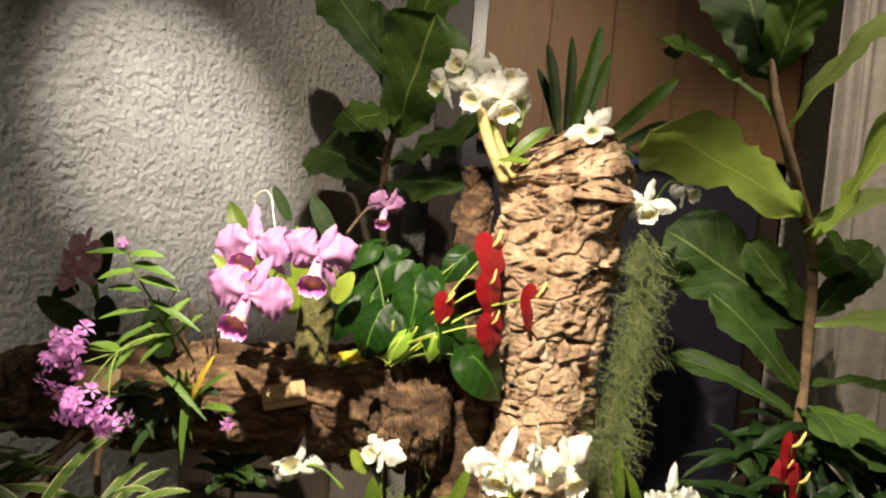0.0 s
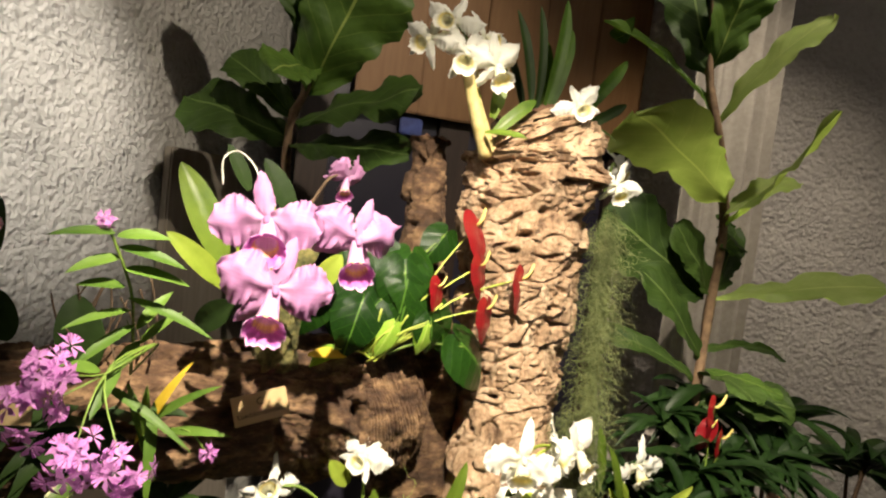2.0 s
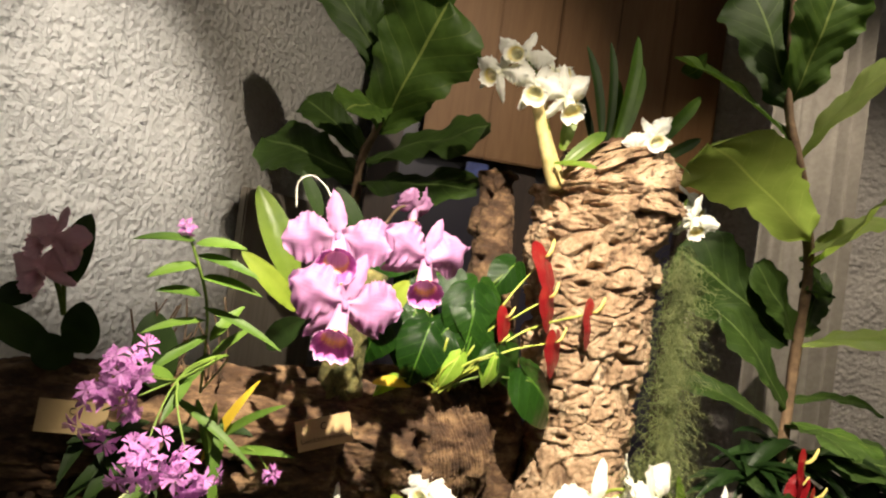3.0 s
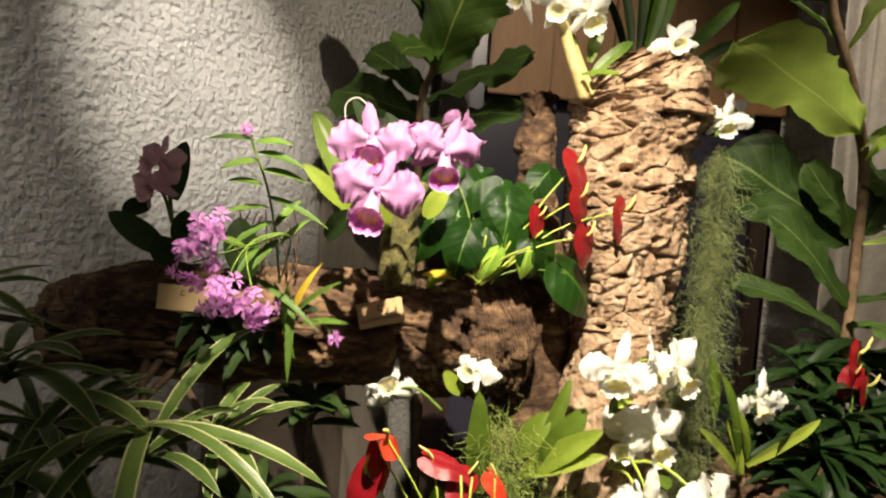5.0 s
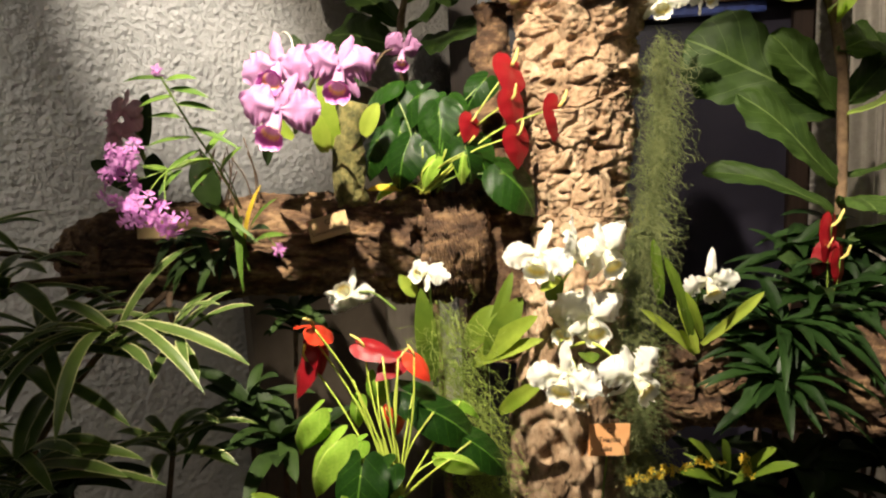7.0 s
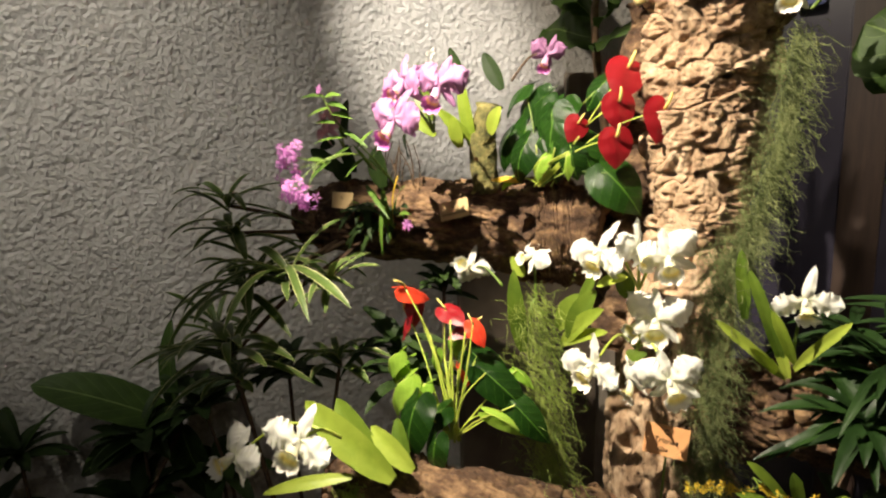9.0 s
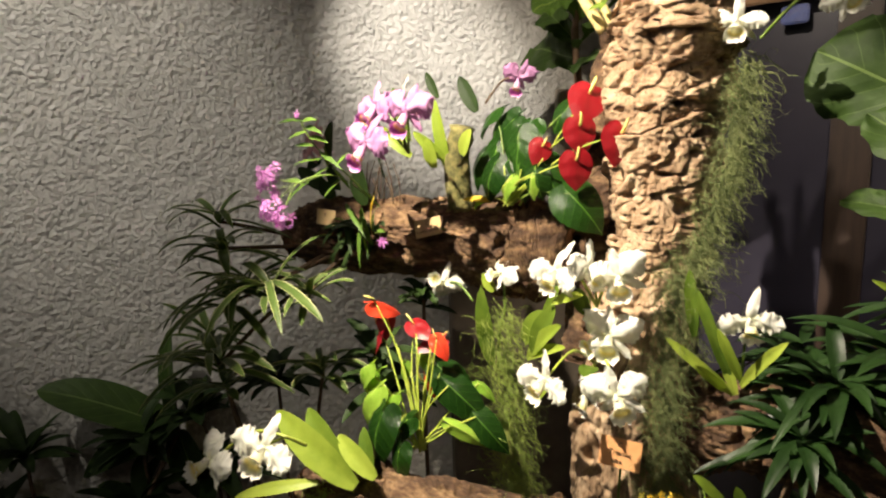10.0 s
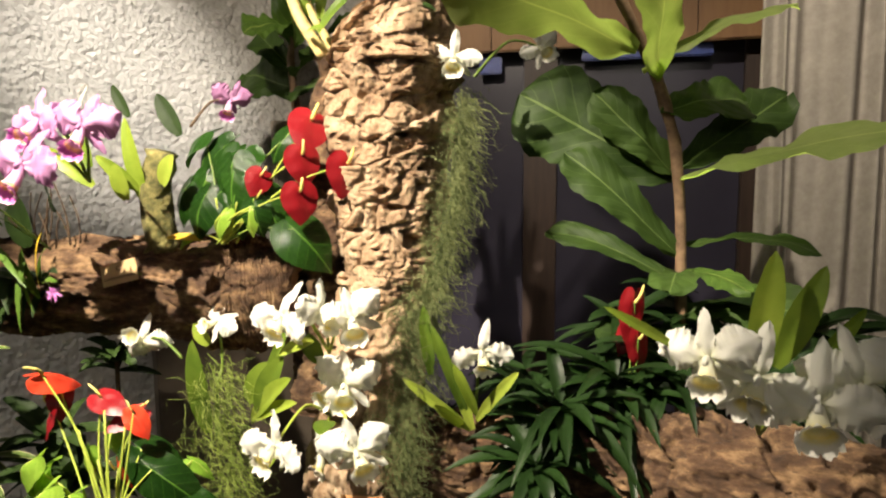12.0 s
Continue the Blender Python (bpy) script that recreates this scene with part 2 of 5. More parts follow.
M_ANTH = leaf_mat("anthurium_leaf", (0.005, 0.021, 0.003), (0.016, 0.052, 0.006), 0.28, 6, (0.07, 0.16, 0.02), 0.15)
M_ANTHLIGHT = leaf_mat("anthurium_leaf_young", (0.16, 0.34, 0.03), (0.34, 0.52, 0.07), 0.28, 6, (0.5, 0.62, 0.15), 0.3)
M_FERN = leaf_mat("fern_leaf", (0.006, 0.017, 0.004), (0.018, 0.044, 0.009), 0.45, 0, None, 0.12)
M_GRASS = leaf_mat("strap_leaf", (0.04, 0.09, 0.012), (0.12, 0.21, 0.03), 0.5, 0, None, 0.2)
M_VARI = leaf_mat("variegated_leaf", (0.03, 0.06, 0.012), (0.09, 0.14, 0.03), 0.42, 0, None, 0.15, (0.34, 0.36, 0.17))
M_YELLOW = petal_mat("yellow_leaf", [(0.0, (0.62, 0.42, 0.03)), (1.0, (0.80, 0.58, 0.05))])
M_LILAC = petal_mat("lilac_petal", [(0.0, (0.50, 0.28, 0.45)), (0.4, (0.45, 0.21, 0.41)), (1.0, (0.48, 0.24, 0.45))], (0.38, 0.14, 0.35))
M_LILACLIP = petal_mat("lilac_lip", [(0.0, (0.72, 0.40, 0.66)), (0.50, (0.66, 0.38, 0.62)), (0.56, (0.80, 0.56, 0.22)), (0.61, (0.78, 0.46, 0.16)), (0.66, (0.56, 0.12, 0.46)), (0.89, (0.52, 0.14, 0.48)), (0.95, (0.74, 0.48, 0.72))], (0.36, 0.02, 0.22))
M_PINK = petal_mat("pale_pink_petal", [(0.0, (0.78, 0.46, 0.52)), (1.0, (0.78, 0.50, 0.58))], (0.62, 0.26, 0.36))
M_WHITE = petal_mat("white_petal", [(0.0, (0.78, 0.80, 0.58)), (0.25, (0.86, 0.86, 0.78)), (1.0, (0.88, 0.88, 0.82))], (0.84, 0.84, 0.70))
M_WHITELIP = petal_mat("white_lip", [(0.0, (0.86, 0.86, 0.72)), (0.46, (0.86, 0.84, 0.58)), (0.60, (0.88, 0.74, 0.24)), (0.66, (0.88, 0.80, 0.40)), (0.73, (0.88, 0.87, 0.78)), (1.0, (0.88, 0.88, 0.82))])
M_EPI = petal_mat("magenta_petal", [(0.0, (0.70, 0.34, 0.68)), (1.0, (0.60, 0.20, 0.60))], (0.76, 0.48, 0.74))
M_SPATHE = petal_mat("red_spathe", [(0.0, (0.25, 0.007, 0.012)), (1.0, (0.20, 0.006, 0.011))], None, 0.36, 0.12)
M_SPATHEO = petal_mat("orange_red_spathe", [(0.0, (0.75, 0.07, 0.03)), (1.0, (0.70, 0.05, 0.025))], None, 0.25, 0.2)
M_SPADIX = stuff_mat("yellow_spadix", [(0.3, (0.72, 0.58, 0.10)), (0.7, (0.85, 0.76, 0.30))], 200, 0.6, 0.5, 0.001)
M_ONCID = petal_mat("small_yellow_petal", [(0.0, (0.70, 0.45, 0.03)), (1.0, (0.80, 0.62, 0.06))])
M_DARKSTEM = stuff_mat("dry_root", [(0.3, (0.05, 0.03, 0.018)), (0.7, (0.14, 0.09, 0.05))], 60, 0.9, 0.3)

# ---------------------------------------------------------------- builders
rnd = random.Random(7)
V = Vector


def thing(name, base, label, category, group=""):
    ob = new(name)
    ob.location = base
    ob.empty_display_size = 0.02
    return tagged(ob, label, category, group)


def solid(name, verts, faces, material, uvs=None, smooth=True):
    me = bpy.data.meshes.new(name)
    me.from_pydata([tuple(v) for v in verts], [], faces)
    me.materials.append(material)
    if uvs is not None:
        layer = me.uv_layers.new(name="UVMap")
        for loop in me.loops:
            layer.data[loop.index].uv = uvs[loop.vertex_index]
    if smooth:
        me.polygons.foreach_set("use_smooth", [True] * len(me.polygons))
    me.update()
    return me


def part(name, mesh, parent, label="", m=None):
    ob = new(name, mesh)
    ob.parent = parent
    if m is not None:
        ob.matrix_basis = m
    return tagged(ob, label)


def root_of(parent):
    at = V(parent.location)
    while parent.parent:
        parent = parent.parent
        at = at + V(parent.location)
    return at


def bezier(a, b, c, t):
    return a * (1 - t) ** 2 + b * 2 * t * (1 - t) + c * t * t


SHAPES = {
    "lance": lambda v: math.sin(math.pi * min(1, v ** 0.75 * 0.97 + 0.03)) ** 0.8,
    "strap": lambda v: min(1, 0.45 + 2.2 * v) * (1 - max(0, v - 0.72) / 0.28) ** 0.6 if v < 1 else 0.0,
    "oval": lambda v: max(0.0, math.sin(math.pi * (0.04 + 0.96 * v) ** 0.9)) ** 0.62,
    "fiddle": lambda v: float(np.interp(v, (0, 0.03, 0.10, 0.22, 0.38, 0.52, 0.66, 0.78, 0.88, 0.95, 0.985, 1), (0.03, 0.10, 0.38, 0.56, 0.66, 0.80, 0.96, 1.0, 0.90, 0.62, 0.34, 0.05))),
    "petal": lambda v: max(0.0, math.sin(math.pi * (0.05 + 0.95 * v) ** 1.25)) ** 0.60,
    "sepal": lambda v: max(0.0, math.sin(math.pi * (0.10 + 0.90 * v) ** 0.95)) ** 0.48,
}


def sheet(name, base, tip, width, material, face=(0, -0.5, 0.85), arch=0.15, shape="lance", fold=0.2, wave=0.0, along=14, across=6, waves=5.0, curl=0.0, thick=0.0, crumple=0.0):
    """A leaf or petal as a grid from base to tip: arch lifts its middle towards the side that it shows, fold creases it along the midrib, wave ruffles the rim."""
    a, c, up = V(base), V(tip), V(face).normalized()
    length = (c - a).length
    b = (a + c) / 2 + up * arch * length * 2
    ph = rnd.uniform(0, 6.3)
    verts, uvs = [], []
    for i in range(along + 1):
        v = i / along
        p = bezier(a, b, c, v)
        tan = (bezier(a, b, c, min(1, v + 0.01)) - bezier(a, b, c, max(0, v - 0.01))).normalized()
        side = tan.cross(up).normalized()
        nor = side.cross(tan).normalized()
        w = width / 2 * SHAPES[shape](v)
        for j in range(across + 1):
            u = j / across * 2 - 1
            ruffle = wave * width * abs(u) ** 3 * (math.sin(v * waves * 6.283 + ph + (1.7 if u > 0 else 0)) + 0.5 * math.sin(v * waves * 13.1 + ph * 2))
            lift = fold * abs(u) * w + ruffle - curl * w * u * u + crumple * width * noise.noise(V((u * 1.6, v * 3.2, ph)))
            rim = 1 + ((0.09 if wave else 0.0) * noise.noise(V((v * 11, u, ph))) + (0.05 if wave else 0.0) * math.sin(v * waves * 17 + ph)) * abs(u)
            verts.append(p + side * (u * w * rim) + nor * lift)
            uvs.append(((u + 1) / 2, v))
    n = across + 1
    faces = [(i * n + j, i * n + j + 1, (i + 1) * n + j + 1, (i + 1) * n + j) for i in range(along) for j in range(across)]
    if thick:
        m = len(verts)
        verts += [v - up * thick for v in verts]
        uvs += uvs
        faces += [tuple(m + k for k in reversed(f)) for f in faces]
        rim = [j for j in range(n)] + [i * n + n - 1 for i in range(1, along + 1)] + [along * n + j for j in range(n - 2, -1, -1)] + [i * n for i in range(along - 1, 0, -1)]
        faces += [(rim[k], m + rim[k], m + rim[(k + 1) % len(rim)], rim[(k + 1) % len(rim)]) for k in range(len(rim))]
    return solid(name, verts, faces, material, uvs)


def leaf(parent, base, tip, width, material, name="leaf", label="", **kw):
    o = root_of(parent)
    return part(name, sheet(name, V(base) - o, V(tip) - o, width, material, **kw), parent, label)


def tube_mesh(name, points, radii, material, sides=8, rough=0.0):
    verts, faces, uvs = [], [], []
    pts = [V(p) for p in points]
    ref = V((0.31, 0.2, 0.93))
    for i, p in enumerate(pts):
        tan = (pts[min(i + 1, len(pts) - 1)] - pts[max(i - 1, 0)]).normalized()
        x = tan.cross(ref).normalized()
        y = tan.cross(x)
        r = radii[i] if isinstance(radii, (list, tuple)) else radii
        for k in range(sides):
            t = k / sides * 6.28318
            rr = r * (1 + rough * noise.noise(p * 60 + V((math.cos(t), math.sin(t), 0)) * 2))
            verts.append(p + (x * math.cos(t) + y * math.sin(t)) * rr)
            uvs.append((k / sides, i / len(pts)))
    for i in range(len(pts) - 1):
        for k in range(sides):
            faces.append((i * sides + k, i * sides + (k + 1) % sides, (i + 1) * sides + (k + 1) % sides, (i + 1) * sides + k))
    faces += [tuple(range(sides - 1, -1, -1)), tuple(range(len(verts) - sides, len(verts)))]
    return solid(name, verts, faces, material, uvs)


def smooth_path(points, steps=5):
    """Points along a soft curve through the given ones."""
    p = [V(q) for q in points]
    if len(p) < 3:
        return [p[0].lerp(p[-1], i / steps) for i in range(steps + 1)]
    out = []
    for i in range(len(p) - 1):
        p0, p1, p2, p3 = p[max(i - 1, 0)], p[i], p[i + 1], p[min(i + 2, len(p) - 1)]
        for s in range(steps):
            t = s / steps
            out.append(0.5 * (2 * p1 + (p2 - p0) * t + (2 * p0 - 5 * p1 + 4 * p2 - p3) * t * t + (3 * p1 - p0 - 3 * p2 + p3) * t ** 3))
    return out + [p[-1]]


def stem(parent, points, radius, material, name="stem", label="", sides=7, taper=0.7, rough=0.0):
    o = root_of(parent)
    pts = smooth_path([V(q) - o for q in points])
    radii = [radius * (1 + (taper - 1) * i / (len(pts) - 1)) for i in range(len(pts))]
    return part(name, tube_mesh(name, pts, radii, material, sides, rough), parent, label)


# ---- flowers
def lip_mesh(name, material, length=0.80, tube=0.18, flare=0.38, seed=0.0):
    """The hood and frilled skirt of an orchid: a tube that hangs down, bends forward and opens into a ruffled disc."""
    verts, uvs, rows, cols = [], [], 20, 40
    p = V((0, 0.04, 0))
    for i in range(rows + 1):
        v = i / rows
        th = 0.30 + 1.15 * v
        way, up = V((0, math.sin(th), -math.cos(th))), V((0, math.cos(th), math.sin(th)))
        if i:
            p = p + way * (length / rows) * (1.0 if v < 0.66 else 0.40)
        open_ = max(0.0, (v - 0.62) / 0.38)
        for j in range(cols + 1):
            u = j / cols
            ang = (u - 0.5) * radians(368 - 40 * open_)
            lower = 0.5 + 0.5 * math.cos(ang)
            r = tube * (0.55 + 0.62 * min(1, v * 1.5)) + (flare - tube) * math.sin(open_ * 1.5708) * (0.45 + 0.55 * lower)
            fr = open_ ** 2 * (0.05 * math.sin(u * 59 + seed) + 0.045 * math.sin(u * 97 + 1 + seed) + 0.09 * noise.noise(V((u * 6, seed, v * 3))))
            r *= 1 - 0.16 * open_ * math.exp(-(ang / 0.22) ** 2) + 0.35 * fr
            verts.append(p + V((1, 0, 0)) * (math.sin(ang) * r) - up * (math.cos(ang) * r * 0.92) + way * (fr * 0.9 - 0.04 * open_ ** 2 * lower))
            uvs.append((u, v))
    n = cols + 1
    return solid(name, verts, [(i * n + j, i * n + j + 1, (i + 1) * n + j + 1, (i + 1) * n + j) for i in range(rows) for j in range(cols)], material, uvs)


def flower_kit(petal, lip, wave=0.06, petal_width=0.74, lip_length=0.8, curl=0.15):
    """The shared meshes of one kind of orchid flower, one unit from centre to petal tip, that faces +y."""
    kit = {"lip": [lip_mesh("lip", lip, lip_length, seed=k * 2.1) for k in range(3)], "petal": [], "sepal": []}
    for s in (-1, 1):
        for k in range(4):
            a = radians(-14 + 15 * k)
            kit["petal"].append(sheet("petal", (s * 0.05, 0, 0), (s * math.cos(a), 0.14 - 0.15 * k, math.sin(a)), petal_width * (0.90 + 0.06 * k), petal, face=(0, 1, 0.1), arch=0.03 + 0.05 * k, shape="petal", fold=-0.10, wave=wave * 1.05, waves=4.3 + 0.7 * k, along=32, across=14, curl=curl + 0.14 * k, crumple=0.11))
    for ang, w in ((90, 0.34), (232, 0.31), (308, 0.31)):
        for k in range(3):
            a = radians(ang + 9 * (k - 1))
            kit["sepal"].append(sheet("sepal", (0, -0.03, 0), (math.cos(a) * 0.90, -0.12 - 0.24 * k, math.sin(a) * 0.88), w, petal, face=(0, 1, 0), arch=0.04 + 0.08 * k, shape="sepal", fold=-0.15, wave=0.09, waves=2.2, along=16, across=6, curl=0.3, crumple=0.16))
    kit["column"] = tube_mesh("flower", [(0, -0.1, 0), (0, 0.1, 0.0), (0, 0.22, -0.05)], [0.05, 0.07, 0.05], petal, 8)
    return kit


KIT_WHITE = flower_kit(M_WHITE, M_WHITELIP, 0.075, 0.84, 0.72)
KIT_TOP = flower_kit(M_WHITE, M_WHITELIP, 0.10, 0.62, 0.64, 0.4)
KIT_LILAC = flower_kit(M_LILAC, M_LILACLIP, 0.065, 0.98, 1.0)
KIT_PINK = flower_kit(M_PINK, M_PINK, 0.04, 0.74, 0.7)


def facing(at, toward, roll=0.0, size=1.0):
    """A pose at a place whose +y looks along toward, +z up, turned by roll degrees about it."""
    y = V(toward).normalized()
    x = y.cross(V((0, 0, 1))).normalized()
    z = x.cross(y)
    m = Matrix((x, y, z)).transposed().to_4x4()
    return Matrix.Translation(at) @ m @ pose(0, 0, 0, 0, -roll, 0) @ Matrix.Diagonal((size, size, size, 1))


def orchid_flower(parent, at, toward, size, kit, roll=0.0, stalk=None, stalk_mat=None, label=""):
    """One flower with its petals, sepals and lip, and the stalk that carries it."""
    o = root_of(parent)
    f = part("flower", kit["column"], parent, label, facing(V(at) - o, toward, roll, size))
    lift = rnd.randrange(4)
    part("petal", kit["petal"][lift], f)
    part("petal", kit["petal"][4 + min(3, max(0, lift + rnd.choice((-1, 0, 1))))], f)
    for k in range(3):
        part("sepal", kit["sepal"][3 * k + rnd.randrange(3)], f, m=pose(0, rnd.uniform(-0.03, 0.03), 0, rnd.uniform(-9, 9), rnd.uniform(-9, 9), rnd.uniform(-9, 9)))
    part("lip", kit["lip"][rnd.randrange(3)], f, "frilled lip with a coloured throat", m=pose(0, 0, 0, rnd.uniform(-10, 8), rnd.uniform(-8, 8), rnd.uniform(-10, 10)))
    if stalk:
        back = V(at) - V(toward).normalized() * size * 0.15
        mid = (back + V(stalk)) / 2 + V((0, 0, 0.2 * (back - V(stalk)).length))
        stem(parent, [stalk, mid, back], 0.0028, stalk_mat or M_STALK, "flower_stalk", sides=6)
    return f


HEART_RIM = ((0, 0.04, 0.10, 0.18, 0.30, 0.45, 0.60, 0.75, 0.88, 0.95, 1.0), (1.0, 0.88, 0.76, 0.65, 0.54, 0.47, 0.43, 0.41, 0.36, 0.24, 0.08))


def heart_mesh(name, material, cup=0.25, droop=0.2, rings=8, spokes=40, seed=0.0):
    """A pointed heart-shaped blade in x (across) and -z (to its tip), one unit long, that faces +y; cup lifts its sides, droop bends its tip back."""
    verts, uvs, faces = [V((0, 0, 0))], [(0.5, 0.15)], []
    for r in range(1, rings + 1):
        k = r / rings
        for s in range(spokes):
            t = (s / spokes * 2 - 1) * math.pi
            rim = float(np.interp(abs(t) / math.pi, *HEART_RIM)) * k
            x, z = math.sin(t) * rim, -math.cos(t) * rim
            low = min(0, z)
            bend = 0.05 * noise.noise(V((x * 3, z * 3, seed)))
            verts.append(V((x, cup * abs(x) - droop * low * low + bend, z + 0.25 * abs(droop) * low * low)))
            uvs.append((0.5 + x, 0.2 - z * 0.8))
    for s in range(spokes):
        faces.append((0, 1 + s, 1 + (s + 1) % spokes))
    for r in range(rings - 1):
        for s in range(spokes):
            a, b = 1 + r * spokes, 1 + (r + 1) * spokes
            faces.append((a + s, b + s, b + (s + 1) % spokes, a + (s + 1) % spokes))
    return solid(name, verts, faces, material, uvs)


HEARTS = {"leaf": heart_mesh("leaf", M_ANTH, -0.35, 0.55, seed=1), "young": heart_mesh("leaf", M_ANTHLIGHT, -0.5, 0.75, seed=2),
          "spathe": heart_mesh("spathe", M_SPATHE, -0.14, 0.12, seed=3), "orange": heart_mesh("spathe", M_SPATHEO, -0.6, 0.5, seed=4)}
SPADIX = tube_mesh("spadix", [(0, 0, 0), (0, 0.08, 0.03), (0, 0.18, 0.14), (0, 0.26, 0.34), (0, 0.27, 0.40)], [0.03, 0.042, 0.042, 0.034, 0.012], M_SPADIX, 8)


def heart(parent, kind, at, toward, size, roll=0.0, stalk=None, stalk_mat=None, narrow=1.0):
    """A heart leaf (or a spathe with its spadix) at its stalk's end."""
    o = root_of(parent)
    m = facing(V(at) - o, toward, roll, size) @ Matrix.Diagonal((narrow, 1, 1, 1))
    name = "leaf" if kind in ("leaf", "young") else "spathe"
    f = part(name, HEARTS[kind], parent, "", m)
    if name == "spathe":
        part("spadix", SPADIX, f, "yellow spadix")
    if stalk:
        mid = (V(at) + V(stalk)) / 2 + V((rnd.uniform(-0.012, 0.012), rnd.uniform(-0.01, 0.01), 0.10 * (V(at) - V(stalk)).length))
        stem(parent, [stalk, mid, at], 0.0018, stalk_mat or M_STALKY, "stalk", sides=6)
    return f


# ---- bark
def bark_tube(name, rows, material, around=150, along=170, deep=0.016, aniso=(1.0, 1.15), seed=0.0, plate=15.0, rings=None):
    """A cork tube through rows of (x, y, z, radius): plates of uneven height between cracks, cross wrinkles and pits; rings: the stretch, as shares of its length, whose growth rings run round it."""
    pts = smooth_path([r[:3] for r in rows], 8)
    rad = [r[0] for r in smooth_path([(r[3], 0, 0) for r in rows], 8)]
    n = len(pts) - 1
    verts, uvs, faces = [], [], []
    total = sum((pts[i + 1] - pts[i]).length for i in range(n))
    for i in range(along + 1):
        s = i / along * n
        k = min(int(s), n - 1)
        f = s - k
        p = pts[k].lerp(pts[k + 1], f)
        r = rad[k] * (1 - f) + rad[k + 1] * f
        tan = (pts[min(k + 1, n)] - pts[max(k - 1, 0)]).normalized()
        x = tan.cross(V((0.02, 1, 0.03))).normalized()
        y = tan.cross(x)
        d = i / along * total
        ring = 0.0
        if rings:
            ring = min(1.0, max(0.0, min(i / along - rings[0], rings[1] - i / along) / 0.06))
        for j in range(around):
            t = j / around * 6.28318
            c = V((math.cos(t) * r, math.sin(t) * r, d + seed))
            big = noise.noise(c * 6.0) * 0.20 * r + noise.noise(c * 15.0) * 0.11 * r
            q = V((c.x * aniso[0], c.y * aniso[0], c.z * aniso[1])) + noise.noise_vector(c * 13) * 0.020 + noise.noise_vector(c * 40) * 0.006
            tilt = V((q.x, q.y, q.z + 0.6 * q.x))
            near, cells = noise.voronoi(tilt * plate)
            crack = min(1.0, (near[1] - near[0]) * 11.0)
            height = noise.cell(cells[0] * 37.3)
            slope = max(-0.7, min(0.7, (tilt * plate - cells[0]).dot(noise.cell_vector(cells[0] * 23.7) - V((0.5, 0.5, 0.5))) * 2.2))
            edge = min(1.0, abs(noise.noise(V((tilt.x * 27, tilt.y * 27, tilt.z * 31)) + V((3, 7, 1)))) * 7.0)
            wrinkle = abs(noise.noise(V((tilt.x * 30, tilt.y * 30, tilt.z * 105)) + V((1, 2, 9))))
            split = min(1.0, abs(noise.noise(V((q.x * 34, q.y * 34, q.z * 8)) + V((7, 1, 4)))) * 5.0)
            fine = noise.fractal(q * 130, 0.7, 2.1, 3)
            pit = max(0.0, noise.noise(V((c.x * 26, c.y * 26, c.z * 44)) + V((5, 5, 5))) - 0.36) * 3.6
            h = big + deep * (1 - 0.6 * ring) * (0.42 * crack + 0.40 * height + 0.55 * slope + 0.10 * edge + 0.12 * wrinkle + 0.14 * split + 0.20 * fine - 0.75 - 1.7 * min(1.0, pit))
            if ring:
                bow = d + 0.05 * math.cos(t * 1.0 + 0.8) + 0.012 * noise.noise(c * 22)
                h += ring * deep * (0.30 * abs(math.sin(bow * 330)) + 0.16 * math.sin(bow * 131) - 0.15)
            verts.append(p + (x * math.cos(t) + y * math.sin(t)) * (r + h))
            uvs.append((j / around, i / along))
    for i in range(along):
        for j in range(around):
            faces.append((i * around + j, i * around + (j + 1) % around, (i + 1) * around + (j + 1) % around, (i + 1) * around + j))
    return solid(name, verts, faces, material, uvs), pts, rad


def bark_thing(name, rows, label, material, **kw):
    base = V(rows[0][:3])
    local = [(*(V(r[:3]) - base), r[3]) for r in rows]
    ob = thing(name, base, label, "cork bark")
    me, pts, rad = bark_tube("bark", local, material, **kw)
    part("bark", me, ob)
    for end, inner in ((0, 1), (-1, -2)):
        p, r = pts[end], rad[end]
        q = p.lerp(pts[inner], 0.35)
        tan = (pts[end] - pts[inner]).normalized()
        x = tan.orthogonal().normalized()
        y = tan.cross(x)
        vs, fs = [], []
        for ring, (k, depth) in enumerate(((1.06, 0.0), (0.80, 0.004), (0.62, -0.012), (0.0, -0.05))):
            for j in range(40):
                t = j / 40 * 6.28318
                w = 1 + 0.14 * noise.noise(V((math.cos(t) * 2, math.sin(t) * 2, ring * 0.4 + end)))
                vs.append(p + (x * math.cos(t) + y * math.sin(t)) * r * k * w + tan * (depth + 0.008 * noise.noise(V((math.cos(t) * 4, math.sin(t) * 4, ring)))))
        for ring in range(3):
            for j in range(40):
                fs.append((ring * 40 + j, ring * 40 + (j + 1) % 40, (ring + 1) * 40 + (j + 1) % 40, (ring + 1) * 40 + j))
        part("cut_end", solid("cut_end", vs, fs, M_CORKIN), ob, "dark hollow end of the cork")
    return ob


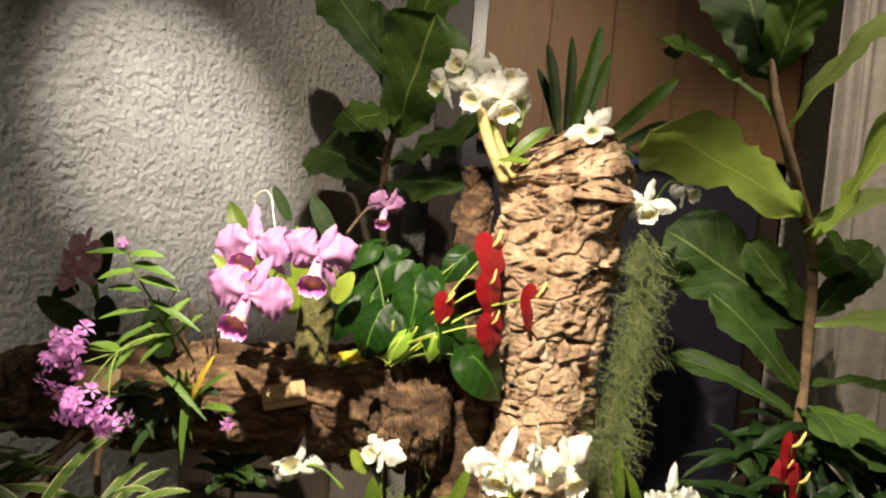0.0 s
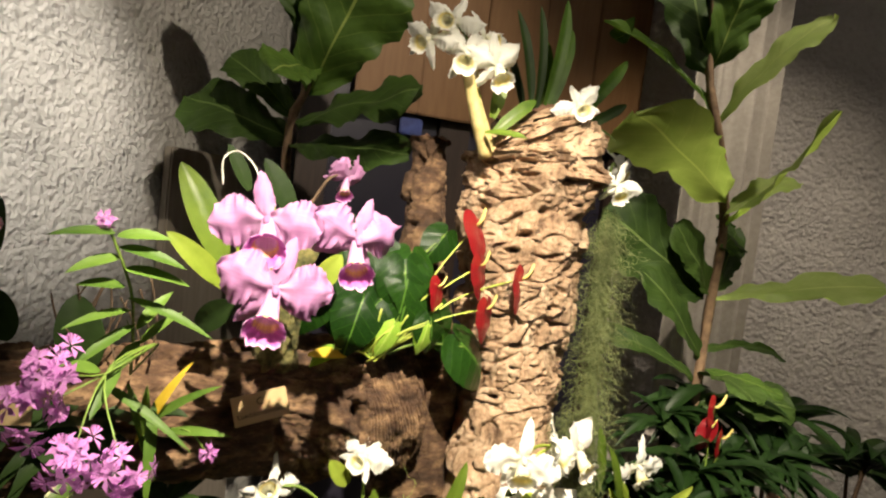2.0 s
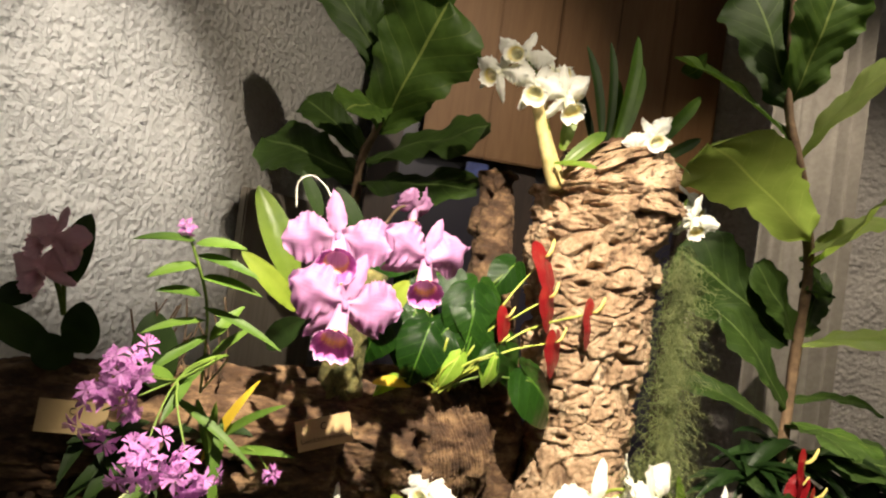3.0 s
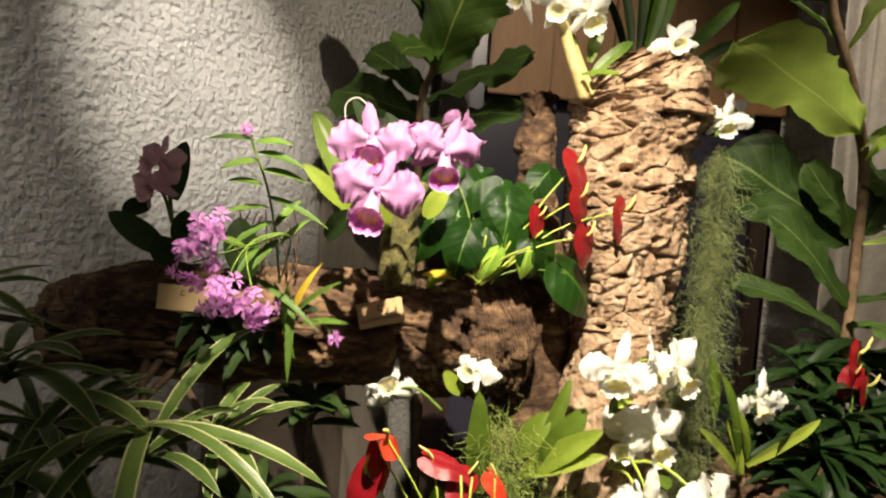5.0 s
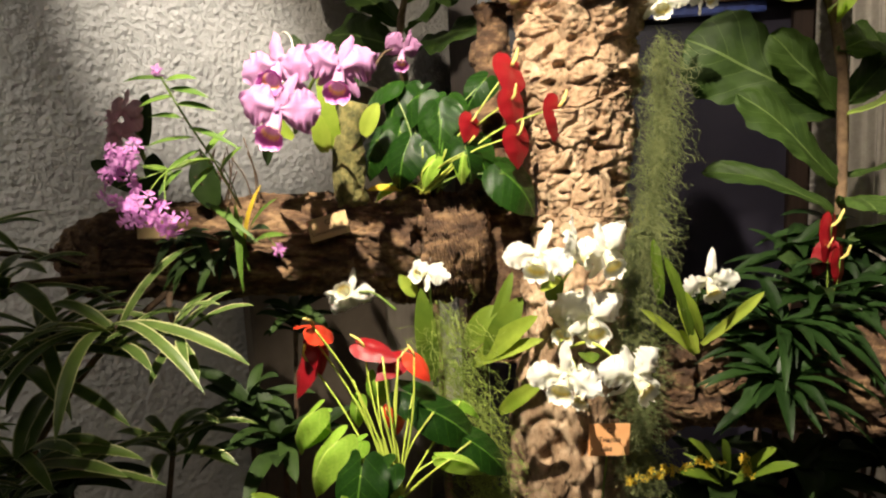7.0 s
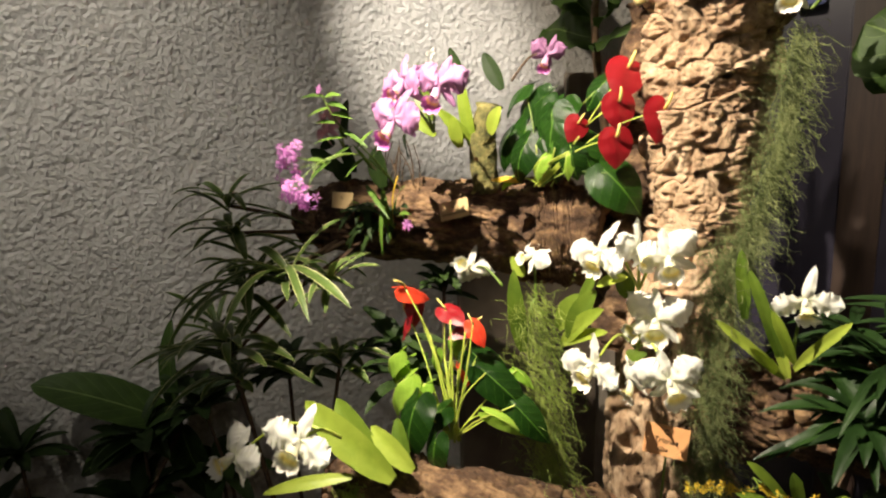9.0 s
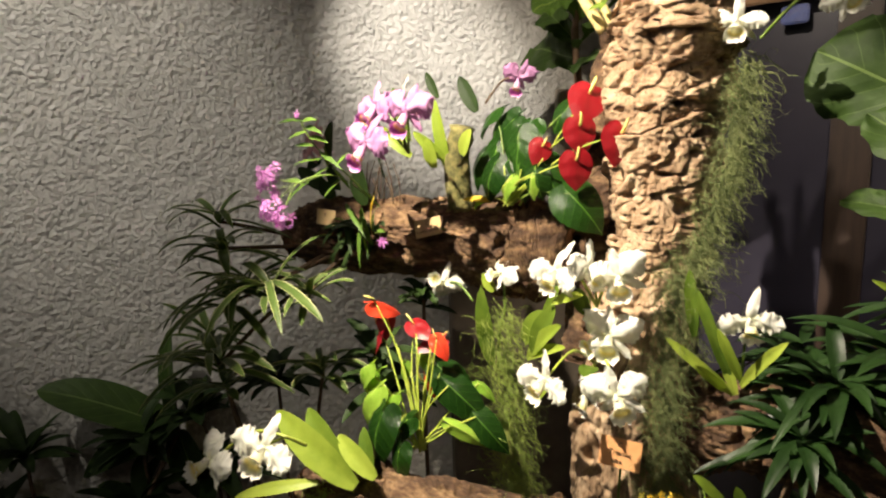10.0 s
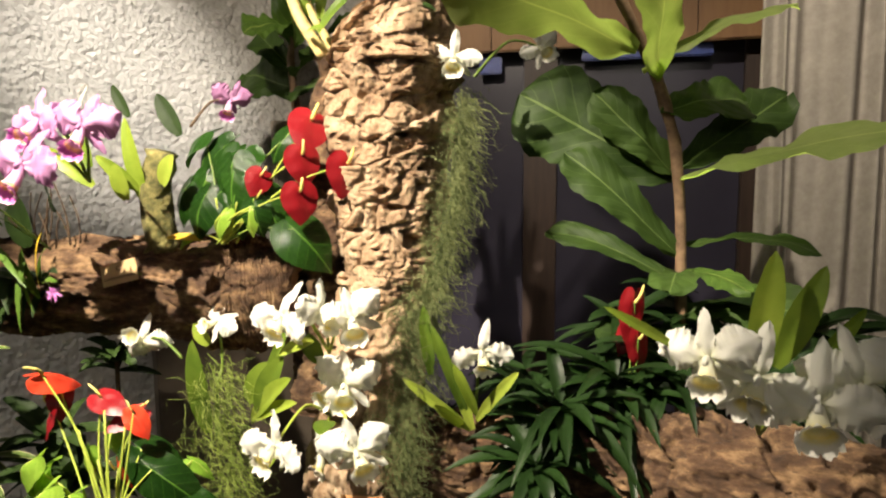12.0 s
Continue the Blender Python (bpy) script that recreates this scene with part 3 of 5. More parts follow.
def moss(name, top_a, top_b, low, count, material, label, spread=0.02, seed=1, curl=0.007, thin=0.0006):
    """Hanging moss: many thin curly strands round the line from the top to the low end, joined into one mesh."""
    r = random.Random(seed)
    verts, faces = [], []
    line = smooth_path([top_a, top_b, low], 12)
    for s in range(count):
        k = r.random() ** 0.85 * (len(line) - 1)
        p = line[int(k)].lerp(line[min(int(k) + 1, len(line) - 1)], k - int(k))
        thinout = spread * (1.0 - 0.55 * k / len(line))
        p = p + V((r.gauss(0, thinout), r.gauss(0, thinout * 0.6), r.gauss(0, 0.01)))
        n = r.randrange(10, 20)
        d = V((r.gauss(0, 0.5), r.gauss(0, 0.5), -1)).normalized()
        first = len(verts)
        for k in range(n):
            rr = thin * (1.0 - 0.5 * k / n)
            for c in range(3):
                t = c * 2.094
                verts.append(p + V((math.cos(t) * rr, math.sin(t) * rr, math.sin(t + 1) * rr)))
            d = (d + V((r.gauss(0, 0.55), r.gauss(0, 0.55), r.gauss(-0.16, 0.5)))).normalized()
            p = p + d * curl
        for k in range(n - 1):
            for c in range(3):
                i = first + k * 3
                faces.append((i + c, i + (c + 1) % 3, i + 3 + (c + 1) % 3, i + 3 + c))
    me = solid(name, verts, faces, material)
    return tagged(new(name, me), label, "moss", "", "stuff")


def block(name, size, material, m, bevel=0.004, label="", kind="structure", category="", parent=None):
    bm = bmesh.new()
    bmesh.ops.create_cube(bm, size=1.0, matrix=Matrix.Diagonal((*size, 1)))
    if bevel:
        bmesh.ops.bevel(bm, geom=list(bm.edges), offset=bevel, segments=2, affect="EDGES")
    me = bpy.data.meshes.new(name)
    bm.to_mesh(me)
    bm.free()
    me.materials.append(material)
    ob = new(name, me)
    ob.matrix_basis = m
    if parent:
        ob.parent = parent
        return tagged(ob, label)
    return tagged(ob, label, category, "", kind)

# ---------------------------------------------------------------- the room
WALL_TURN = math.degrees(math.atan2(1, 0.64))
wall_dir = V((0.64, 1, 0)).normalized()
wall_mid = V((-0.76, 1.28, 0)) + wall_dir * -0.2
block("wall_left", (4.4, 0.12, 2.9), M_WALL, Matrix.Translation(wall_mid + V((-1, 0.64, 0)).normalized() * 0.06 + V((0, 0, 1.45))) @ pose(0, 0, 0, 0, 0, WALL_TURN), 0, "white rough-cast plaster wall behind the plants")
block("wall_back", (4.0, 0.12, 2.9), M_ROOM, pose(1.2, 2.66, 1.45), 0, "plain dim wall at the back")
block("wall_right", (2.2, 0.12, 2.9), M_GREYWALL, pose(1.93, 1.35, 1.45, 0, 0, -35), 0, "grey rough plaster wall in shade")
block("wall_side", (0.12, 4.6, 2.9), M_ROOM, pose(2.75, -1.3, 1.45), 0, "plain dim wall of the room")
block("wall_rear", (5.6, 0.12, 2.9), M_ROOM, pose(0.2, -3.2, 1.45), 0, "plain dim wall of the room behind the visitor")
block("wall_far_side", (0.12, 3.2, 2.9), M_ROOM, pose(-2.4, -1.9, 1.45), 0, "plain dim wall of the room")
block("floor", (6.4, 7.0, 0.1), M_FLOOR, pose(0, -0.3, -0.05), 0, "dark floor")
block("ceiling", (6.4, 7.0, 0.1), M_ROOM, pose(0, -0.3, 2.95), 0, "plain ceiling")

# the door with dark panes behind the display
door = thing("door_1", (0.5, 2.0, 0.0), "dark glazed door with brown wooden frame and blind", "door")
door["kind"] = "structure"


def door_block(name, size, material, x, z, y=0.0, label=""):
    return block(name, size, material, pose(x, y, z), 0.004, label, parent=door)


door_block("door_frame", (0.10, 0.06, 2.3), M_FRAME, 0.50, 1.15)
door_block("door_frame", (0.10, 0.06, 2.3), M_FRAME, -0.12, 1.15)
door_block("door_frame", (0.09, 0.06, 2.3), M_FRAME, -0.55, 1.15)
door_block("pane", (0.53, 0.02, 2.2), M_GLASS, 0.19, 1.15, 0.005, "dark bluish pane")
door_block("pane", (0.33, 0.02, 2.2), M_GLASS, -0.337, 1.15, 0.005, "dark bluish pane")
for k in range(5):
    door_block("slat", (0.19, 0.018, 0.88), M_BROWN, -0.36 + 0.192 * k, 2.105, -0.075 + 0.004 * (k % 2), "brown board of the blind")
# Two strips put in for the blue reflection along the panes' top.
door_block("blue_glint_strip", (0.36, 0.012, 0.034), M_BLUEGLINT, 0.18, 1.648, -0.05, "dim blue strip under the blind, in place of a glint on the pane")
door_block("blue_glint_strip", (0.07, 0.012, 0.05), M_BLUEGLINT, -0.27, 1.63, -0.05, "dim blue strip under the blind, in place of a glint on the pane")

# the curtain: a hanging cloth with uneven folds
cv, cf, cu = [], [], []
for i in range(161):
    u = i / 160
    for j in range(25):
        w = j / 24
        fold = 0.020 * math.sin(u * 21 + 1.6 * math.sin(u * 7 + 1)) + 0.006 * math.sin(u * 49 + w * 1.5 + 2 * math.sin(u * 5)) + 0.008 * noise.noise(V((u * 6, w * 2, 0)))
        cv.append((0.87 + 0.28 * u + 0.012 * math.sin(w * 3 + u * 9), 1.49 + fold * (0.7 + 0.5 * (1 - w)), 0.03 + 2.6 * w))
        cu.append((u, w))
cf = [(i * 25 + j, i * 25 + j + 1, (i + 1) * 25 + j + 1, (i + 1) * 25 + j) for i in range(160) for j in range(24)]
tagged(new("curtain", solid("curtain", cv, cf, M_CURTAIN, cu)), "pale grey curtain hanging in folds beside the door", "curtain")
block("board", (0.40, 0.025, 1.47), M_BOARD, Matrix.Translation(V((-0.308, 1.950, 0.735))) @ pose(0, 0, 0, 0, 0, WALL_TURN), 0.004, "grey board leaning on the plaster wall", "", "board")
block("board", (0.50, 0.04, 0.92), M_BOARDLOW, Matrix.Translation(V((-0.475, 1.660, 0.46))) @ pose(0, 0, 0, 0, 0, WALL_TURN), 0.004, "low brown board standing by the plaster wall", "", "board")

# ---------------------------------------------------------------- cork bark
trunk = bark_thing("cork_column", [(0.22, 1.04, 0.0, 0.15), (0.20, 1.02, 0.45, 0.13), (0.165, 0.985, 0.78, 0.095), (0.188, 1.015, 1.00, 0.084), (0.199, 1.045, 1.12, 0.085), (0.203, 1.05, 1.25, 0.092), (0.198, 1.055, 1.35, 0.104), (0.202, 1.06, 1.45, 0.112), (0.205, 1.065, 1.505, 0.112), (0.190, 1.07, 1.55, 0.092), (0.18, 1.07, 1.575, 0.05)],
                   "upright trunk of pale cork bark with deep cracks", M_CORK, around=230, along=600, deep=0.017, plate=14.0, aniso=(1.0, 1.0))
bark_thing("cork_log", [(-0.685, 0.90, 1.070, 0.045), (-0.63, 0.935, 1.085, 0.078), (-0.45, 0.965, 1.095, 0.084), (-0.25, 1.00, 1.10, 0.084), (-0.11, 1.035, 1.09, 0.096), (-0.04, 1.045, 1.085, 0.100), (0.015, 1.05, 1.085, 0.090), (0.035, 1.052, 1.085, 0.060)],
           "brown cork log set crosswise on the trunk", M_CORKLOG, around=190, along=420, deep=0.020, seed=3.0, aniso=(1.6, 0.75), rings=(0.62, 0.99))
bark_thing("cork_stub", [(0.065, 1.10, 0.86, 0.075), (0.060, 1.11, 1.10, 0.070), (0.055, 1.14, 1.30, 0.046), (0.057, 1.17, 1.515, 0.034)], "grey cork stub behind the trunk", M_CORKLOG, around=90, along=170, deep=0.012, seed=7.0)
bark_thing("cork_shelf", [(-0.25, 0.60, 0.675, 0.066), (-0.12, 0.63, 0.685, 0.072), (0.00, 0.69, 0.665, 0.068), (0.10, 0.87, 0.60, 0.06)], "cork log with plants at the foot of the trunk", M_CORKLOG, around=150, along=180, deep=0.016, seed=12.0, aniso=(1.6, 0.8))
bark_thing("cork_branch", [(0.22, 1.00, 0.80, 0.085), (0.42, 0.99, 0.84, 0.085), (0.62, 0.93, 0.865, 0.085), (0.82, 0.86, 0.88, 0.085), (1.00, 0.80, 0.88, 0.07)], "dark cork branch carrying orchids and ferns", M_CORKLOG, around=170, along=260, deep=0.022, seed=21.0, aniso=(1.5, 0.9))
moss("hanging_moss", (0.338, 1.025, 1.42), (0.330, 0.995, 1.265), (0.290, 0.93, 1.08), 1150, M_MOSS, "grey-green spanish moss hanging beside the trunk", 0.010, 3, 0.0060, 0.0005)
moss("hanging_moss", (0.282, 0.950, 1.108), (0.269, 0.900, 0.934), (0.279, 0.880, 0.713), 1000, M_MOSS, "grey-green spanish moss hanging from the trunk", 0.018, 5, 0.0065, 0.0005)
moss("hanging_moss", (-0.036, 0.880, 1.004), (0.026, 0.820, 0.821), (0.045, 0.800, 0.641), 750, M_MOSSB, "yellow-green spanish moss hanging under the log", 0.017, 8, 0.0075, 0.0005)

# ---------------------------------------------------------------- white orchids on the trunk's top
top = thing("white_orchid", (0.10, 1.02, 1.52), "white cattleya orchid in flower on the trunk's top", "orchid", "orchids")
stem(top, [(0.10, 1.02, 1.49), (0.066, 1.000, 1.553), (0.047, 1.000, 1.607)], 0.011, M_BULB, "bulb", "dry yellow bulb", 10, 0.8)
stem(top, [(0.12, 1.03, 1.49), (0.073, 1.020, 1.575), (0.062, 1.020, 1.630)], 0.008, M_BULB, "bulb", "dry yellow bulb", 10, 0.8)
for at, way, size, roll in (((0.039, 0.985, 1.628), (-0.25, -1, -0.1), 0.050, 5), ((0.083, 0.975, 1.618), (0.15, -1, -0.2), 0.053, -14), ((-0.014, 1.010, 1.648), (-0.8, -0.8, 0.1), 0.046, 25),
                            ((0.016, 1.010, 1.678), (-0.4, -0.8, 0.3), 0.050, 24), ((0.076, 1.020, 1.668), (0.5, -0.8, 0.2), 0.048, -20), ((0.104, 1.030, 1.640), (0.9, -0.6, 0.0), 0.048, -30)):
    orchid_flower(top, at, way, size, KIT_TOP, roll, (0.062, 1.020, 1.630))
for b, t, w in (((0.080, 1.020, 1.557), (0.042, 1.000, 1.606), 0.020), ((0.099, 1.010, 1.548), (0.115, 1.020, 1.629), 0.022), ((0.082, 0.990, 1.522), (0.133, 0.950, 1.518), 0.012), ((0.100, 1.000, 1.524), (0.164, 1.000, 1.584), 0.02)):
    leaf(top, b, t, w, M_ORCHLEAF, shape="strap", arch=0.08, face=(0, -0.8, 0.5))
single = thing("white_orchid", (0.217, 1.000, 1.554), "single white orchid flower on the trunk's rim", "orchid", "orchids")
orchid_flower(single, (0.222, 0.970, 1.584), (-0.3, -1, 0.0), 0.043, KIT_TOP, -35, (0.230, 1.020, 1.546))
leaf(single, (0.230, 1.020, 1.552), (0.304, 0.980, 1.539), 0.014, M_ORCHDARK_SHADE, shape="strap")
side = thing("white_orchid", (0.299, 1.000, 1.462), "white orchid flowers with yellow throats at the trunk's side", "orchid", "orchids")
orchid_flower(side, (0.328, 0.990, 1.474), (-0.05, -1, -0.25), 0.046, KIT_TOP, 10, (0.297, 1.030, 1.462))
orchid_flower(side, (0.446, 1.170, 1.519), (0.5, -0.8, 0.1), 0.046, KIT_TOP, -25, (0.347, 1.060, 1.453))

# strap leaves behind the trunk's top
straps = thing("strap_plant", (0.20, 1.08, 1.55), "dark green strap-leaved plant behind the trunk", "plant", "foliage")
for b, t, w in (((0.180, 1.050, 1.583), (0.153, 1.090, 1.744), 0.020), ((0.195, 1.060, 1.585), (0.195, 1.090, 1.759), 0.018), ((0.204, 1.050, 1.580), (0.244, 1.090, 1.779), 0.024), ((0.215, 1.060, 1.582), (0.266, 1.100, 1.735), 0.023),
                ((0.203, 1.080, 1.584), (0.232, 1.120, 1.712), 0.023), ((0.253, 1.050, 1.565), (0.399, 1.120, 1.710), 0.023), ((0.273, 1.050, 1.557), (0.362, 1.050, 1.616), 0.018), ((0.192, 1.100, 1.575), (0.142, 1.120, 1.706), 0.018)):
    leaf(straps, b, t, w, M_GRASS if w > 0.022 else M_ORCHDARK_SHADE, shape="strap", arch=0.05, face=(0.2, -0.9, 0.3), fold=0.4)

# ---------------------------------------------------------------- lilac orchid on the log
lilac = thing("lilac_orchid", (-0.19, 0.97, 1.17), "lilac cattleya orchid with purple frilled lips on the log", "orchid", "orchids")
stem(lilac, [(-0.19, 0.97, 1.165), (-0.190, 0.960, 1.257), (-0.171, 0.955, 1.335)], 0.027, M_STUMP, "stump", "mossy stump at its root", 14, 0.85, 0.5)
CROWN = (-0.250, 0.880, 1.285)
orchid_flower(lilac, (-0.219, 0.730, 1.308), (0.02, -1, -0.05), 0.057, KIT_LILAC, 2, CROWN, label="large lilac flower")
orchid_flower(lilac, (-0.230, 0.770, 1.372), (-0.18, -1, -0.05), 0.058, KIT_LILAC, -10, CROWN)
orchid_flower(lilac, (-0.140, 0.755, 1.360), (0.12, -1, -0.1), 0.052, KIT_LILAC, 12, CROWN)
orchid_flower(lilac, (-0.102, 1.060, 1.431), (0.45, -0.75, -0.5), 0.039, KIT_LILAC, 20, (-0.160, 1.020, 1.381), M_DARKSTEM)
for b, t, w, mat in (((-0.267, 0.900, 1.307), (-0.325, 0.920, 1.421), 0.038, M_ORCHLEAF), ((-0.261, 0.900, 1.278), (-0.331, 0.880, 1.341), 0.026, M_ORCHYEL), ((-0.216, 0.920, 1.254), (-0.218, 0.900, 1.315), 0.03, M_ORCHYEL),
                     ((-0.153, 0.930, 1.278), (-0.124, 0.920, 1.328), 0.03, M_ORCHYEL), ((-0.202, 0.950, 1.243), (-0.220, 0.930, 1.392), 0.028, M_ORCHYEL), ((-0.208, 0.940, 1.271), (-0.255, 0.900, 1.328), 0.024, M_ORCHYEL),
                     ((-0.181, 1.020, 1.366), (-0.226, 1.020, 1.442), 0.032, M_ORCHDARK_SHADE), ((-0.244, 0.970, 1.396), (-0.275, 0.970, 1.452), 0.02, M_ORCHDARK_SHADE), ((-0.289, 0.850, 1.241), (-0.251, 0.800, 1.280), 0.03, M_ORCHDARK_SHADE)):
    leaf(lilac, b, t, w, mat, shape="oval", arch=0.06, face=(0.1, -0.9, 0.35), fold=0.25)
stem(lilac, [(-0.276, 0.900, 1.400), (-0.278, 0.900, 1.430), (-0.263, 0.900, 1.441), (-0.246, 0.880, 1.429), (-0.237, 0.860, 1.412), (-0.224, 0.840, 1.382)], 0.0012, M_WIRE, "wire", "thin pale support wire", 5, 1.0)

# ---------------------------------------------------------------- pale pink orchid and the magenta orchid
pale = thing("pink_orchid", (-0.527, 0.930, 1.177), "pale pink orchid with dark leaves on the log", "orchid", "orchids")
orchid_flower(pale, (-0.518, 0.860, 1.333), (-0.35, -0.9, 0.25), 0.040, KIT_PINK, 10, (-0.511, 0.900, 1.245))
orchid_flower(pale, (-0.525, 0.860, 1.297), (-0.2, -0.9, 0.2), 0.042, KIT_PINK, -15, (-0.511, 0.900, 1.245))
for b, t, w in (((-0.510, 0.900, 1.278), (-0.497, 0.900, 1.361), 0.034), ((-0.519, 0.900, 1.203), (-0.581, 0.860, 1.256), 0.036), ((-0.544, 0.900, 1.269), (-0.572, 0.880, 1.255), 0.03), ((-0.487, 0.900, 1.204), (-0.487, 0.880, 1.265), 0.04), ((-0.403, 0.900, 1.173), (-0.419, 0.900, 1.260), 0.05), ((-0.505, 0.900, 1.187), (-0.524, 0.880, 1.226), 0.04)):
    leaf(pale, b, t, w, M_ORCHDARK_SHADE, shape="oval", arch=0.08, face=(0, -0.9, 0.4))
epi = thing("magenta_orchid", (-0.361, 0.900, 1.162), "reed orchid with clusters of small magenta flowers", "orchid", "orchids")
star_v, star_f, star_u = [], [], []
for k in range(5):
    a = radians(90 + 72 * k)
    d, n = V((math.cos(a), 0, math.sin(a))), V((-math.sin(a), 0, math.cos(a)))
    i = len(star_v)
    star_v += [d * 0.05, d * 0.55 + n * 0.20 + V((0, 0.12, 0)), d * 0.55 - n * 0.20 + V((0, 0.12, 0)), d * 1.0 + V((0, -0.02, 0))]
    star_u += [(0.5, 0), (0.2, 0.5), (0.8, 0.5), (0.5, 1)]
    star_f += [(i, i + 2, i + 3, i + 1)]
for k in range(6):
    a = radians(205 + 26 * k)
    i = len(star_v)
    star_v += [V((0, 0.1, 0)), V((math.cos(a - 0.16) * 0.6, 0.42, math.sin(a - 0.16) * 0.6)), V((math.cos(a + 0.16) * 0.6, 0.42, math.sin(a + 0.16) * 0.6))]
    star_u += [(0.5, 0), (0.4, 1), (0.6, 1)]
    star_f += [(i, i + 1, i + 2)]
STAR = solid("floret", star_v, star_f, M_EPI, star_u)


def cluster(parent, at, radius, count, size):
    """A loose ball of small star flowers."""
    o = root_of(parent)
    for _ in range(count):
        d = V((rnd.gauss(0, 1), rnd.gauss(0, 1) - 0.5, rnd.gauss(0, 1))).normalized()
        p = V(at) + V((d.x * radius * 0.8, d.y * radius * 0.8, d.z * radius)) * rnd.uniform(0.45, 1)
        part("floret", STAR, parent, "", facing(p - o, d + V((0.05, -0.5, 0)), rnd.uniform(0, 360), size * rnd.uniform(0.8, 1.15)))


EPI_FOOT = (-0.357, 0.900, 1.170)
for at, r, n in (((-0.382, 0.640, 1.250), 0.027, 15), ((-0.395, 0.640, 1.218), 0.028, 17), ((-0.360, 0.620, 1.190), 0.025, 14), ((-0.324, 0.620, 1.179), 0.024, 13)):
    cluster(epi, at, r, n, 0.0125)
    stem(epi, [EPI_FOOT, (-0.319, 0.750, 1.245), (-0.351, 0.680, 1.236), at], 0.0011, M_STALK, "stem")
cluster(epi, (-0.363, 0.700, 1.362), 0.006, 3, 0.008)
cluster(epi, (-0.265, 0.810, 1.112), 0.004, 3, 0.013)
stem(epi, [(-0.318, 0.860, 1.120), (-0.288, 0.820, 1.133), (-0.268, 0.815, 1.113)], 0.0012, M_STALK, "stem")
EPI_TOP = (-0.360, 0.700, 1.355)
stem(epi, [EPI_FOOT, (-0.347, 0.800, 1.246), (-0.343, 0.720, 1.303), EPI_TOP], 0.0018, M_STALK, "stem")
for b, t in (((-0.355, 0.700, 1.351), (-0.400, 0.680, 1.347)), ((-0.354, 0.700, 1.349), (-0.311, 0.700, 1.349)), ((-0.352, 0.705, 1.339), (-0.297, 0.700, 1.324)), ((-0.351, 0.710, 1.330), (-0.388, 0.690, 1.316)), ((-0.348, 0.710, 1.320), (-0.294, 0.710, 1.308)),
             ((-0.347, 0.720, 1.303), (-0.382, 0.700, 1.305)), ((-0.345, 0.730, 1.291), (-0.270, 0.720, 1.258)), ((-0.343, 0.740, 1.278), (-0.390, 0.700, 1.267)), ((-0.340, 0.750, 1.262), (-0.385, 0.720, 1.226)), ((-0.339, 0.760, 1.256), (-0.312, 0.780, 1.290)),
             ((-0.338, 0.780, 1.239), (-0.362, 0.750, 1.202)), ((-0.340, 0.800, 1.232), (-0.302, 0.800, 1.266)), ((-0.358, 0.700, 1.233), (-0.386, 0.680, 1.241)), ((-0.344, 0.700, 1.236), (-0.357, 0.660, 1.204)), ((-0.340, 0.800, 1.217), (-0.350, 0.760, 1.266))):
    leaf(epi, b, t, rnd.uniform(0.010, 0.014), M_GRASS, shape="lance", arch=0.07, face=(0, -0.6, 0.8), along=9, across=4)
for b, t, w, mat in (((-0.342, 0.860, 1.103), (-0.288, 0.820, 1.209), 0.012, M_YELLOW), ((-0.338, 0.860, 1.120), (-0.257, 0.800, 1.189), 0.012, M_GRASS), ((-0.332, 0.850, 1.096), (-0.331, 0.820, 1.183), 0.012, M_GRASS), ((-0.325, 0.840, 1.098), (-0.341, 0.800, 1.179), 0.011, M_GRASS),
                     ((-0.323, 0.820, 1.164), (-0.321, 0.800, 1.049), 0.012, M_GRASS), ((-0.313, 0.840, 1.123), (-0.242, 0.800, 1.133), 0.011, M_GRASS), ((-0.377, 0.820, 1.185), (-0.280, 0.780, 1.124), 0.010, M_GRASS), ((-0.352, 0.840, 1.177), (-0.316, 0.820, 1.077), 0.010, M_GRASS)):
    leaf(epi, b, t, w, mat, shape="lance", arch=0.10, face=(0, -0.7, 0.7), along=10, across=4)
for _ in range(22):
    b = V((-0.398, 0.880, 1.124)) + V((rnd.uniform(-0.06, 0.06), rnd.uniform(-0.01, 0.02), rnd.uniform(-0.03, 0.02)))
    leaf(epi, b, b + V((rnd.uniform(-0.06, 0.06), rnd.uniform(-0.06, -0.02), rnd.uniform(-0.09, 0.03))), 0.018, M_ORCHDARK_SHADE, shape="lance", along=8, across=4)
roots = thing("air_roots", (-0.369, 0.930, 1.190), "dry brown aerial roots and twigs on the log", "roots")
for _ in range(16):
    b = V((-0.396, 0.930, 1.176)) + V((rnd.uniform(-0.05, 0.06), rnd.uniform(-0.02, 0.03), 0))
    t = b + V((rnd.uniform(-0.04, 0.03), rnd.uniform(-0.04, 0.02), rnd.uniform(0.03, 0.11)))
    stem(roots, [b, (b + t) / 2 + V((rnd.uniform(-0.01, 0.01), 0, 0)), t], 0.0016, M_DARKSTEM, "root", sides=5)

